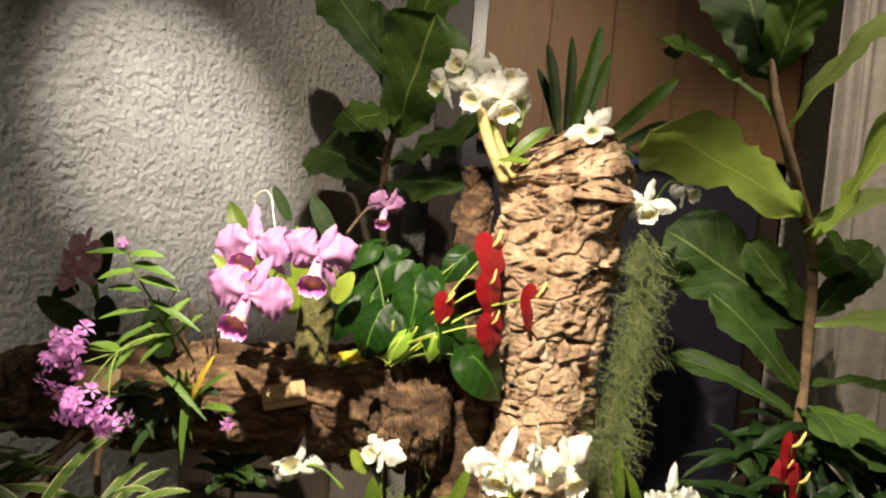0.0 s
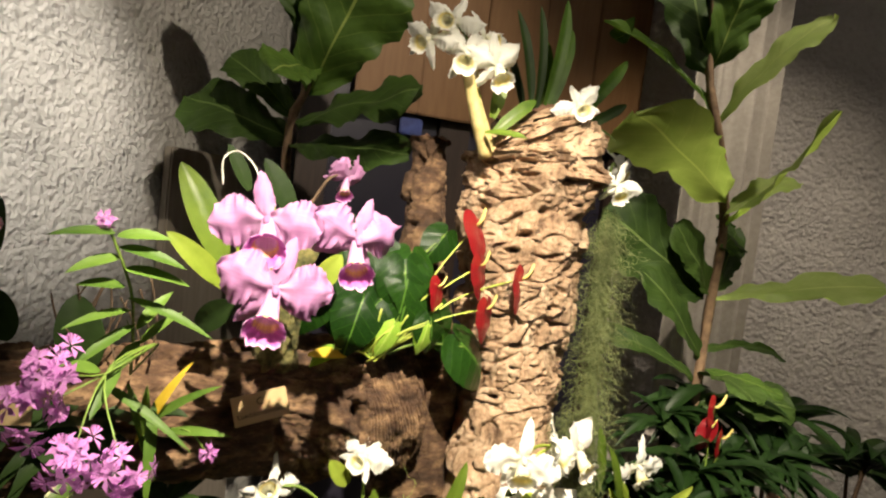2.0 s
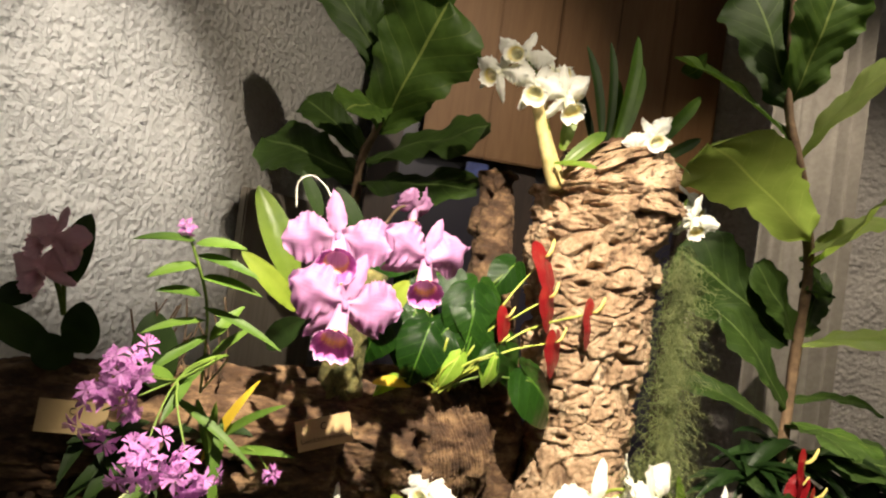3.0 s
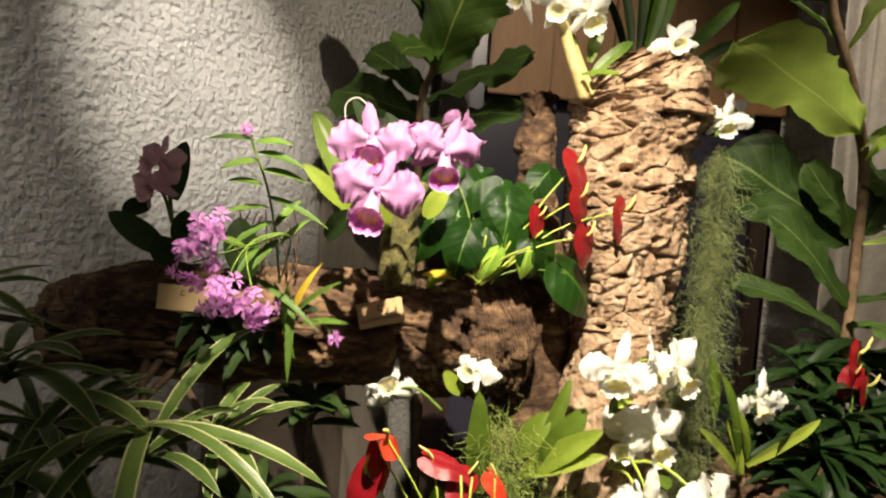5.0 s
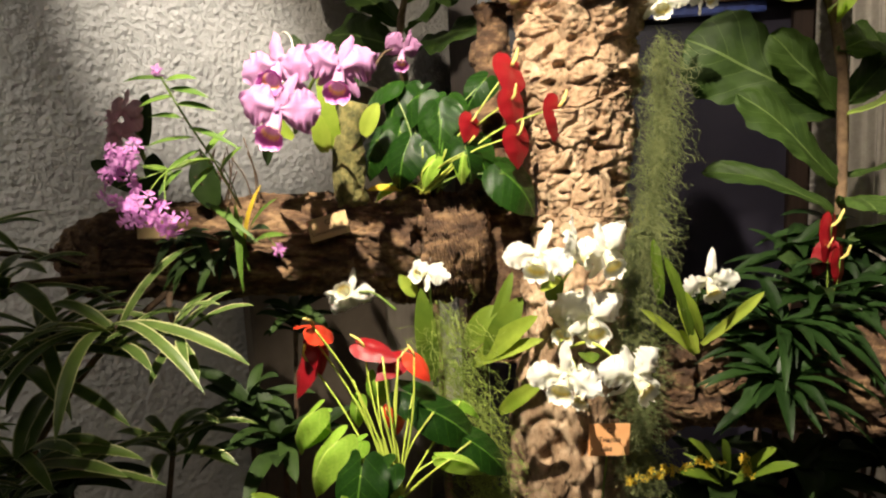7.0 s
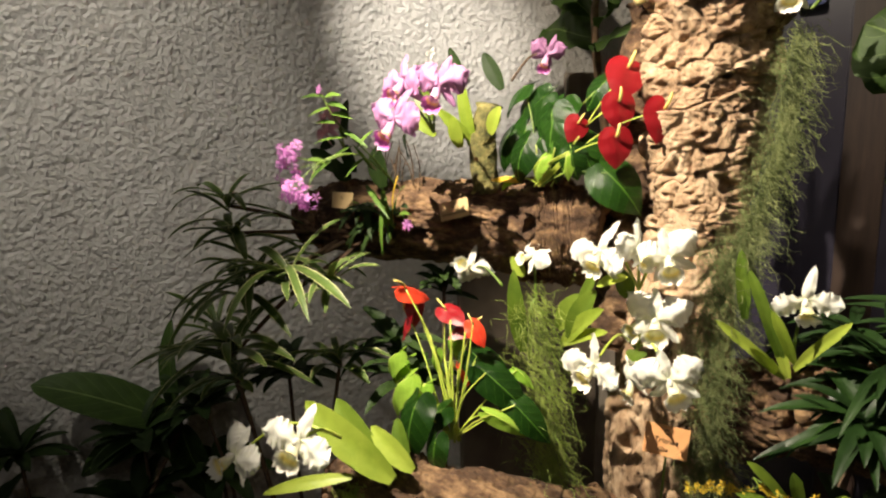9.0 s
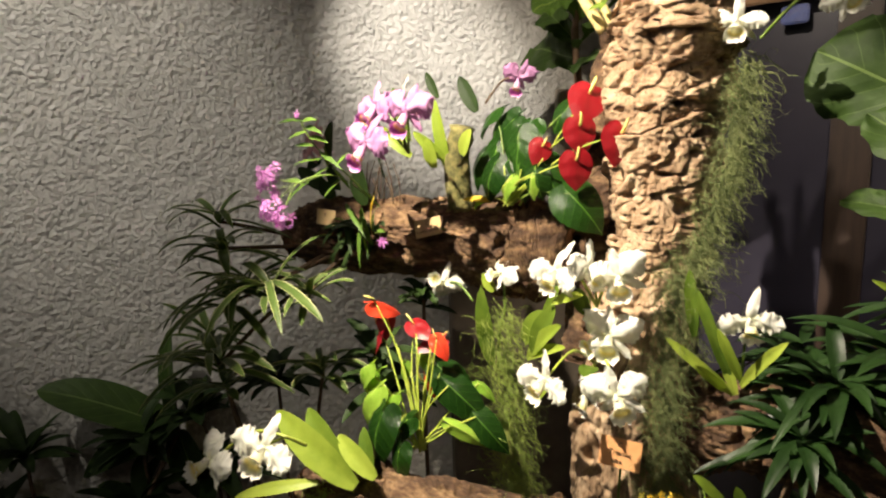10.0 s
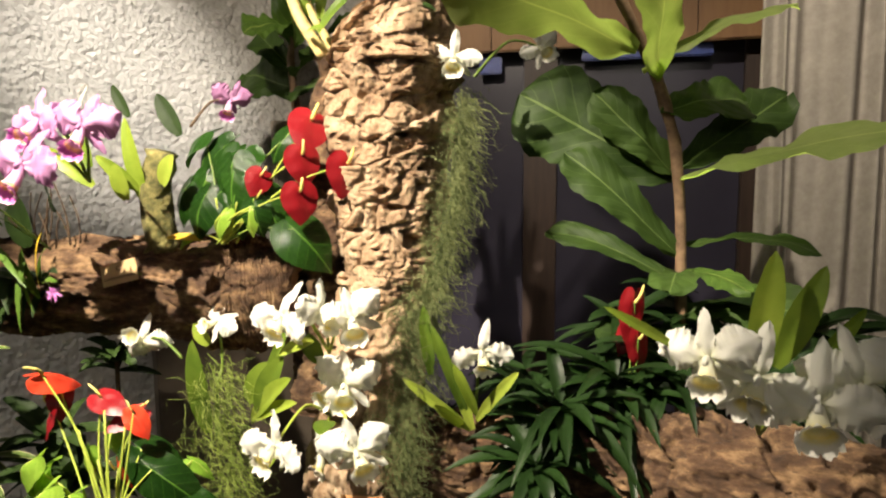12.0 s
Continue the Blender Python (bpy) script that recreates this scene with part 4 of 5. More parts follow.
# ---------------------------------------------------------------- name cards
def card(name, at, toward, wide, high, material, lines, label, tilt=0.0, stick=None):
    """A small card with its handwriting; stick: where its wire ends."""
    ob = thing(name, at, label, "name card", "name cards")
    m = facing((0, 0, 0), toward, tilt)
    block("card", (wide, 0.0012, high), material, m, 0.0003, parent=ob)
    for text, size, x, z in lines:
        cu_ = bpy.data.curves.new("writing", "FONT")
        cu_.body, cu_.size, cu_.align_x, cu_.align_y, cu_.extrude = text, size, "CENTER", "CENTER", 0.0001
        tmp = new("writing", cu_)
        me = bpy.data.meshes.new_from_object(tmp)
        bpy.data.objects.remove(tmp)
        me.materials.clear()
        me.materials.append(M_INK)
        part("writing", me, ob, "dark handwriting", m @ pose(x, 0.0012, z, 90, 0, 180))
    if stick:
        stem(ob, [V(at) + V((0, 0.006, 0)), stick], 0.002, M_STALK, "stick", "green plant stick", 6, 1.0)


card("name_card", (-0.209, 0.885, 1.137), (0.05, -1, 0.15), 0.066, 0.036, M_TAG, (("C", 0.012, 0.0, 0.007), ("Lueddemanniana", 0.0085, 0, -0.007)), "buff card with dark handwriting pinned to the log", -14, (-0.20, 0.97, 1.12))
card("name_card", (-0.473, 0.845, 1.148), (-0.1, -1, 0.15), 0.070, 0.034, M_TAG, (("C", 0.010, 0, 0.006),), "buff card with faint writing pinned to the log", 0, (-0.46, 0.95, 1.12))
card("name_card", (0.220, 0.845, 0.799), (0.25, -1, 0.1), 0.066, 0.050, M_TAGO, (("C.", 0.011, 0, 0.014), ("Trianae", 0.012, 0, 0), ("alba", 0.011, 0.004, -0.014)), "orange-buff card with dark handwriting on a stick", 5, (0.205, 0.865, 0.62))

# ---------------------------------------------------------------- upper red anthurium
red = thing("red_anthurium", (-0.06, 0.96, 1.18), "red anthurium with glossy heart leaves on the log", "anthurium", "anthuriums")
RF = V((-0.06, 0.955, 1.18))
for at, way, size, roll in (((0.088, 0.990, 1.383), (0.66, -0.66, 0.45), 0.064, 25), ((0.087, 0.955, 1.326), (0.72, -0.68, 0.15), 0.055, -5), ((0.161, 0.962, 1.311), (0.74, -0.65, 0.1), 0.060, 12), ((0.094, 0.930, 1.267), (0.70, -0.68, 0.1), 0.055, 0), ((0.021, 0.940, 1.293), (0.7, -0.65, 0.2), 0.040, 30)):
    heart(red, "spathe", at, way, size, roll, RF + V((rnd.uniform(-0.01, 0.02), rnd.uniform(-0.01, 0.01), 0)), M_STALKY, 1.2)
for at, way, size, roll in (((0.074, 0.945, 1.207), (0.35, -0.8, 0.5), 0.095, -45), ((-0.023, 0.940, 1.282), (-0.1, -0.9, 0.3), 0.10, 8), ((0.043, 1.000, 1.364), (0.1, -0.8, 0.5), 0.06, 40), ((-0.057, 0.950, 1.269), (-0.2, -0.8, 0.5), 0.065, 35), ((0.013, 0.930, 1.244), (0.2, -0.9, 0.2), 0.055, -10),
                            ((-0.120, 1.000, 1.367), (-0.3, -0.5, 0.8), 0.085, 60), ((-0.101, 0.970, 1.285), (0.0, -0.9, 0.3), 0.085, 10), ((0.075, 0.950, 1.209), (0.3, -0.8, 0.4), 0.08, -30), ((-0.068, 0.980, 1.343), (-0.3, -0.7, 0.6), 0.09, 50), ((-0.030, 0.940, 1.310), (-0.1, -0.9, 0.3), 0.085, -5), ((-0.094, 1.000, 1.360), (-0.2, -0.6, 0.7), 0.075, 20)):
    heart(red, "leaf", at, way, size, roll, RF, M_STALK)
for at, way, size, roll in (((0.008, 0.930, 1.244), (0, -0.8, 0.4), 0.05, 10), ((-0.042, 0.930, 1.233), (0, -0.8, 0.5), 0.045, 30), ((0.008, 0.930, 1.240), (0, -0.9, 0.2), 0.045, 5), ((-0.121, 0.950, 1.196), (0, -0.6, 0.7), 0.035, 60), ((0.008, 0.940, 1.243), (0.3, -0.8, 0.3), 0.05, -8)):
    heart(red, "young", at, way, size, roll, RF, M_STALKY, 0.7)
leaf(red, (-0.098, 0.950, 1.187), (-0.153, 0.930, 1.190), 0.022, M_YELLOW, label="old yellow leaf", shape="oval", arch=0.05, face=(0, -0.5, 0.85))
for at, way, size, roll in (((-0.085, 0.945, 1.262), (-0.1, -0.8, 0.5), 0.080, 15), ((-0.140, 0.970, 1.272), (-0.3, -0.8, 0.4), 0.075, 25), ((0.020, 0.950, 1.262), (0.2, -0.8, 0.5), 0.075, -25), ((-0.020, 0.955, 1.330), (0.0, -0.7, 0.7), 0.080, 10)):
    heart(red, "leaf", at, way, size, roll, RF, M_STALK)
for k in range(12):
    t = V((-0.030, 0.940, 1.243)) + V((rnd.uniform(-0.05, 0.06), rnd.uniform(-0.02, 0.02), rnd.uniform(-0.01, 0.03)))
    stem(red, [RF + V((rnd.uniform(-0.015, 0.015), 0, 0.01)), t], 0.0022, M_STALKY, "stalk", sides=6)

# ---------------------------------------------------------------- white orchids at the trunk's foot
foot = thing("white_orchid", (0.15, 0.905, 0.90), "white cattleya orchids with yellow throats in full flower on the trunk", "orchid", "orchids")
WF = V((0.15, 0.90, 0.92))
for at, way, size, roll in (((0.118, 0.810, 1.096), (-0.30, -1, -0.05), 0.053, 8), ((0.176, 0.830, 1.104), (0.95, -0.5, 0.10), 0.050, 10), ((0.216, 0.835, 1.092), (0.40, -0.9, -0.10), 0.052, -14), ((0.195, 0.850, 0.990), (0.10, -1, -0.05), 0.056, 4), ((0.164, 0.875, 0.978), (-0.35, -0.9, -0.10), 0.050, 16),
                            ((0.145, 0.730, 0.945), (-0.25, -1, -0.05), 0.052, 8), ((0.172, 0.815, 0.897), (-0.75, -0.6, -0.35), 0.045, -20), ((0.243, 0.770, 0.928), (0.45, -0.9, -0.05), 0.053, -16)):
    orchid_flower(foot, at, way, size, KIT_WHITE, roll, WF + V((0, 0, 0.1 if at[2] > 1.0 else 0.0)), M_STALKY)
for b, t, w, mat in (((0.012, 0.900, 0.899), (0.116, 0.840, 0.997), 0.034, M_ORCHYEL), ((0.019, 0.890, 0.907), (0.124, 0.840, 0.960), 0.024, M_ORCHYEL), ((0.054, 0.860, 0.837), (0.120, 0.800, 0.907), 0.026, M_ORCHYEL), ((0.041, 0.900, 0.941), (0.080, 0.900, 1.054), 0.022, M_ORCHLEAF), ((0.006, 0.900, 0.931), (0.051, 0.900, 1.000), 0.04, M_ORCHLEAF),
                     ((0.036, 0.880, 0.921), (0.094, 0.860, 1.022), 0.04, M_ORCHLEAF), ((0.140, 0.880, 1.010), (0.142, 0.850, 1.063), 0.03, M_ORCHLEAF), ((0.147, 0.850, 1.053), (0.119, 0.800, 1.042), 0.02, M_ORCHYEL), ((0.183, 0.820, 0.945), (0.186, 0.780, 0.942), 0.03, M_ORCHLEAF)):
    leaf(foot, b, t, w, mat, shape="oval", arch=0.08, face=(0.1, -0.8, 0.6), fold=0.25)
small = thing("white_orchid", (-0.050, 0.880, 0.872), "small white orchid with one tall leaf under the log", "orchid", "orchids")
orchid_flower(small, (-0.061, 0.925, 1.053), (-0.2, -0.8, 0.4), 0.039, KIT_WHITE, 40, (-0.056, 0.930, 0.975))
stem(small, [(-0.051, 0.900, 0.865), (-0.056, 0.910, 0.944), (-0.056, 0.930, 0.975)], 0.004, M_STALK, "stem")
leaf(small, (-0.054, 0.880, 0.881), (-0.062, 0.860, 1.040), 0.036, M_ORCHLEAF, shape="oval", arch=0.04, face=(0.1, -1, 0.1))
leaf(small, (-0.080, 0.930, 1.012), (-0.108, 0.930, 1.047), 0.025, M_ORCHYEL, shape="oval", arch=0.04, face=(0.1, -1, 0.1))
faded = orchid_flower(small, (-0.187, 0.900, 1.019), (0.2, -0.9, -0.3), 0.046, KIT_WHITE, 160, (-0.110, 0.900, 0.995), label="faded hanging flower")

# ---------------------------------------------------------------- lower red anthurium
low = thing("red_anthurium", (-0.085, 0.70, 0.77), "orange-red anthurium with bright green heart leaves", "anthurium", "anthuriums")
LF = V((-0.085, 0.70, 0.775))
for at, way, size, roll, kind in (((-0.188, 0.708, 1.022), (0.5, -0.2, 0.9), 0.062, -80, "orange"), ((-0.055, 0.719, 0.975), (0.4, -0.6, 0.7), 0.042, -30, "orange"), ((-0.095, 0.730, 0.887), (-0.2, -1, 0.0), 0.045, 0, "orange"), ((-0.129, 0.745, 0.982), (0.1, -0.5, 0.9), 0.055, -60, "spathe"), ((-0.208, 0.740, 0.964), (-0.6, -0.7, 0.3), 0.065, 20, "spathe"), ((-0.084, 0.760, 0.957), (0.3, -0.5, 0.8), 0.05, 60, "spathe"), ((-0.195, 0.740, 0.991), (0.6, -0.7, 0.3), 0.05, 0, "spathe")):
    heart(low, kind, at, way, size, roll, LF + V((rnd.uniform(-0.012, 0.012), rnd.uniform(-0.01, 0.01), 0)), M_STALKY, 0.8)
for at, way, size, roll, kind, nar in (((-0.197, 0.700, 0.893), (-0.4, -0.6, 0.7), 0.084, 58, "young", 0.64), ((-0.139, 0.690, 0.864), (-0.3, -0.6, 0.7), 0.066, 50, "young", 0.59), ((-0.095, 0.680, 0.832), (-0.2, -0.7, 0.6), 0.070, 40, "leaf", 0.77), ((-0.078, 0.640, 0.796), (0, -0.9, 0.4), 0.063, 0, "leaf", 0.77), ((-0.063, 0.740, 0.913), (0.3, -0.6, 0.7), 0.092, -52, "leaf", 0.72),
                                       ((0.016, 0.730, 0.850), (0.3, -0.7, 0.6), 0.084, -50, "leaf", 0.68), ((-0.137, 0.720, 0.908), (0, -0.9, 0.3), 0.044, 10, "young", 0.59), ((0.002, 0.760, 0.896), (0.2, -0.5, 0.8), 0.040, -60, "young", 0.51), ((-0.023, 0.720, 0.833), (0.1, -0.6, 0.7), 0.044, -70, "young", 0.42), ((-0.193, 0.680, 0.909), (-0.4, -0.7, 0.6), 0.079, 40, "young", 0.59),
                                       ((-0.157, 0.660, 0.877), (-0.2, -0.7, 0.6), 0.088, 35, "young", 0.64), ((-0.118, 0.640, 0.846), (0, -0.8, 0.5), 0.097, 5, "leaf", 0.77), ((-0.113, 0.740, 0.932), (0.1, -0.9, 0.2), 0.053, 0, "young", 0.68), ((-0.032, 0.720, 0.897), (0.3, -0.7, 0.6), 0.097, -55, "leaf", 0.68), ((-0.010, 0.700, 0.839), (0.2, -0.7, 0.6), 0.070, -75, "young", 0.42)):
    heart(low, kind, at, way, size, roll, LF, M_STALKY, nar)
for k in range(4):
    t = V((-0.113, 0.720, 0.932)) + V((rnd.uniform(-0.05, 0.05), rnd.uniform(-0.02, 0.02), rnd.uniform(-0.02, 0.05)))
    stem(low, [LF + V((rnd.uniform(-0.012, 0.012), rnd.uniform(-0.01, 0.01), 0)), t], 0.0022, M_STALKY, "stalk", sides=6)

# ---------------------------------------------------------------- white orchid on the lower log
left = thing("white_orchid", (-0.105, 0.570, 0.755), "white orchid with yellowish leaves on the lower log", "orchid", "orchids")
orchid_flower(left, (-0.306, 0.430, 0.800), (-0.05, -0.9, 0.3), 0.056, KIT_WHITE, 15, (-0.140, 0.500, 0.847), M_STALKY)
orchid_flower(left, (-0.150, 0.430, 0.869), (0.35, -0.9, 0.3), 0.057, KIT_WHITE, 10, (-0.140, 0.500, 0.847), M_STALKY)
for b, t, w, mat in (((-0.087, 0.550, 0.773), (-0.241, 0.520, 0.871), 0.052, M_ORCHYEL), ((-0.118, 0.570, 0.757), (-0.234, 0.580, 0.856), 0.05, M_ORCHLEAF), ((-0.143, 0.520, 0.774), (-0.257, 0.440, 0.746), 0.022, M_ORCHYEL), ((-0.073, 0.580, 0.778), (-0.158, 0.580, 0.828), 0.034, M_ORCHYEL), ((-0.102, 0.600, 0.775), (-0.138, 0.620, 0.832), 0.03, M_ORCHLEAF)):
    leaf(left, b, t, w, mat, shape="oval", arch=0.06, face=(-0.1, -0.8, 0.6), fold=0.2)
moss("moss_cushion", (-0.186, 0.560, 0.717), (-0.177, 0.555, 0.697), (-0.168, 0.550, 0.671), 700, M_MOSSB, "bright green moss on the lower log's end", 0.012, 31, 0.003)

# ---------------------------------------------------------------- orchid between moss and ferns
mid = thing("white_orchid", (0.36, 0.93, 0.915), "white orchid with arching pale green leaves on the branch", "orchid", "orchids")
orchid_flower(mid, (0.385, 0.915, 1.032), (0.15, -0.9, -0.35), 0.048, KIT_WHITE, -10, (0.37, 0.95, 0.93))
for b, t, w, a in (((0.309, 0.910, 0.994), (0.298, 0.910, 1.100), 0.026, 0.05), ((0.362, 0.920, 0.930), (0.311, 0.900, 1.075), 0.024, 0.08), ((0.367, 0.920, 0.909), (0.273, 0.880, 0.995), 0.022, 0.05), ((0.359, 0.920, 0.912), (0.325, 0.860, 0.966), 0.020, 0.05), ((0.377, 0.920, 0.934), (0.345, 0.900, 1.016), 0.021, 0.06),
                   ((0.377, 0.920, 0.925), (0.447, 0.860, 1.023), 0.022, 0.10), ((0.371, 0.920, 0.910), (0.338, 0.920, 0.997), 0.022, 0.05)):
    leaf(mid, b, t, w * 0.72, M_ORCHYEL if w < 0.0235 else M_ORCHLEAF, shape="strap", arch=a, face=(0.1, -0.85, 0.5), fold=0.3)

# ---------------------------------------------------------------- large white orchid on the branch
big = thing("white_orchid", (0.72, 0.80, 0.95), "large white orchid spray with frilled yellow-throated lips", "orchid", "orchids")
BF = V((0.74, 0.80, 0.96))
for at, way, size, roll in (((0.640, 0.600, 1.128), (-0.45, -0.9, -0.15), 0.047, -12), ((0.688, 0.630, 1.105), (-0.25, -1, -0.1), 0.055, 14), ((0.734, 0.620, 1.087), (-0.2, -1, -0.15), 0.056, 4), ((0.780, 0.650, 1.096), (0.15, -1, -0.1), 0.055, -16)):
    orchid_flower(big, at, way, size, KIT_WHITE, roll, BF + V((-0.02, -0.06, 0.05)), M_STALKY)
for b, t, w, mat in (((0.707, 0.720, 1.088), (0.722, 0.720, 1.211), 0.050, M_ORCHYEL), ((0.734, 0.750, 1.081), (0.779, 0.750, 1.193), 0.050, M_ORCHLEAF), ((0.764, 0.740, 1.080), (0.799, 0.700, 1.159), 0.026, M_ORCHLEAF), ((0.778, 0.720, 1.087), (0.814, 0.660, 1.134), 0.05, M_ORCHLEAF), ((0.616, 0.620, 1.131), (0.551, 0.600, 1.170), 0.016, M_ORCHYEL), ((0.777, 0.700, 1.076), (0.807, 0.660, 1.108), 0.03, M_ORCHYEL)):
    leaf(big, b, t, w * 0.62, mat, shape="oval", arch=0.05, face=(0, -0.9, 0.35), fold=0.25)

# ---------------------------------------------------------------- fiddle-leaf fig beside the door
fig = thing("fiddle_leaf_fig", (0.72, 1.18, 0.0), "tall fiddle-leaf fig with wavy green leaves", "fig plant", "foliage")
stem(fig, [(0.72, 1.18, 0.0), (0.70, 1.16, 0.8), (0.68, 1.13, 1.25), (0.638, 1.082, 1.43), (0.565, 1.045, 1.58), (0.53, 1.06, 1.72), (0.52, 1.07, 2.0)], 0.011, M_BRANCH, "trunk", "", 9, 0.6, 0.4)
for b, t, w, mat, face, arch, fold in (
        ((0.60, 1.045, 1.477), (0.312, 0.955, 1.585), 0.165, M_FIGPALE_LIT, (0.16, 0.40, 0.756), 0.03, 0.05),
        ((0.555, 1.05, 1.61), (0.693, 0.960, 1.811), 0.085, M_FIGPALE_LIT, (-0.25, -0.35, 0.9), 0.10, 0.15),
        ((0.635, 1.075, 1.435), (0.612, 0.85, 1.625), 0.105, M_FIGPALE_LIT, (0.45, -0.85, -0.2), 0.03, 0.15),
        ((0.675, 1.12, 1.285), (0.961, 0.980, 1.349), 0.115, M_FIGPALE_LIT, (-0.05, -0.42, 0.9), 0.03, 0.15),
        ((0.675, 1.12, 1.30), (0.881, 1.300, 1.436), 0.10, M_FIGDARK_SHADE, (0.1, -0.9, 0.3), 0.02, 0.1),
        ((0.61, 1.055, 1.45), (0.840, 1.120, 1.547), 0.07, M_FIGPALE_LIT, (0, -0.3, 1), 0.06, 0.2),
        ((0.67, 1.14, 1.28), (0.411, 1.150, 1.436), 0.165, M_FIGDARK_SHADE, (-0.25, -0.9, 0.2), 0.05, 0.05),
        ((0.67, 1.13, 1.29), (0.537, 1.100, 1.425), 0.085, M_FIGDARK_SHADE, (0.3, -0.9, 0.1), 0.05, 0.2),
        ((0.685, 1.14, 1.15), (0.491, 1.120, 1.330), 0.085, M_FIGDARK_SHADE, (-0.2, -0.8, 0.6), 0.08, 0.3),
        ((0.69, 1.15, 1.10), (0.455, 1.200, 1.188), 0.055, M_FIGDARK_SHADE, (-0.1, -0.7, 0.7), 0.12, 0.4),
        ((0.69, 1.15, 1.17), (0.894, 1.120, 1.163), 0.06, M_FIGDARK_SHADE, (0, -0.25, 1), 0.10, 0.2),
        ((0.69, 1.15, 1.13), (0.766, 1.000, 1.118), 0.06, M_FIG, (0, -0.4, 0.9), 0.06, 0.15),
        ((0.69, 1.15, 1.12), (0.648, 0.950, 1.123), 0.07, M_FIGDARK_SHADE, (-0.1, -0.6, 0.8), 0.10, 0.2),
        ((0.535, 1.06, 1.70), (0.458, 1.100, 1.909), 0.165, M_FIGDARK_SHADE, (-0.1, -1, 0.15), 0.04, 0.1),
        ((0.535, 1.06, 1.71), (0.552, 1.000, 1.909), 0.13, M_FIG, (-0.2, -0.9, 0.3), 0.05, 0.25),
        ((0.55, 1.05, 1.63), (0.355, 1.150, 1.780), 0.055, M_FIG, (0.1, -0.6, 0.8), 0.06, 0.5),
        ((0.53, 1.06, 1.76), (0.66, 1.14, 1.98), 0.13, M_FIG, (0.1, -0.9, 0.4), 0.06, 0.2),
        ((0.64, 1.08, 1.39), (0.80, 1.24, 1.42), 0.10, M_FIGDARK_SHADE, (0.2, -0.8, 0.5), 0.06, 0.2),
        ((0.69, 1.15, 1.05), (0.86, 1.05, 1.08), 0.11, M_FIGDARK_SHADE, (0.1, -0.6, 0.8), 0.08, 0.2),
        ((0.70, 1.16, 0.98), (0.56, 1.02, 1.02), 0.11, M_FIGDARK_SHADE, (-0.1, -0.6, 0.8), 0.08, 0.2)):
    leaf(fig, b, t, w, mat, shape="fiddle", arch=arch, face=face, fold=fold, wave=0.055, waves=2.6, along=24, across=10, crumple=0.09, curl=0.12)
curl = leaf(fig, (0.373, 1.150, 1.756), (0.400, 1.120, 1.790), 0.05, M_FIG, shape="oval", arch=-0.4, face=(-0.5, -0.6, 0.5), along=12, across=6)

# the fig behind the log
fig2 = thing("fiddle_leaf_fig", (-0.10, 1.52, 0.0), "dark fiddle-leaf fig standing by the plaster wall", "fig plant", "foliage")
stem(fig2, [(-0.10, 1.52, 0.0), (-0.12, 1.50, 0.9), (-0.165, 1.44, 1.47), (-0.14, 1.38, 1.62), (-0.12, 1.36, 1.85)], 0.011, M_BRANCH, "trunk", "", 9, 0.6, 0.4)
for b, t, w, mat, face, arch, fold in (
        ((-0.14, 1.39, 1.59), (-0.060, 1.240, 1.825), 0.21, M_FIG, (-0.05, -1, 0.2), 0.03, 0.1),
        ((-0.16, 1.44, 1.50), (-0.369, 1.560, 1.568), 0.16, M_FIGDARK_SHADE, (-0.2, -0.8, 0.6), 0.05, 0.1),
        ((-0.16, 1.43, 1.49), (0.029, 1.200, 1.486), 0.14, M_FIGDARK_SHADE, (0.1, -0.8, 0.6), 0.04, 0.1),
        ((-0.15, 1.42, 1.53), (0.050, 1.240, 1.609), 0.16, M_FIGDARK_SHADE, (0, -0.7, 0.7), 0.05, 0.1),
        ((-0.15, 1.42, 1.54), (-0.290, 1.500, 1.656), 0.09, M_FIGDARK_SHADE, (-0.3, -0.8, 0.5), 0.10, 0.4),
        ((-0.13, 1.37, 1.66), (-0.230, 1.400, 1.889), 0.09, M_FIGDARK_SHADE, (-0.3, -0.9, 0.3), 0.05, 0.3),
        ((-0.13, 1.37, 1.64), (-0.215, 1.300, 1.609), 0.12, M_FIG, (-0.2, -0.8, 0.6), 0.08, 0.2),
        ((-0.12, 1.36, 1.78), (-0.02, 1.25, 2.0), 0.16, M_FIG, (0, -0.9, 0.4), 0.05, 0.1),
        ((-0.13, 1.37, 1.70), (-0.33, 1.40, 1.93), 0.12, M_FIGDARK_SHADE, (0, -0.9, 0.4), 0.05, 0.1)):
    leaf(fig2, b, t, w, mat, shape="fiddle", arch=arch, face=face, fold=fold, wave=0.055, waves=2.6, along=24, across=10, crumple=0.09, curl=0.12)


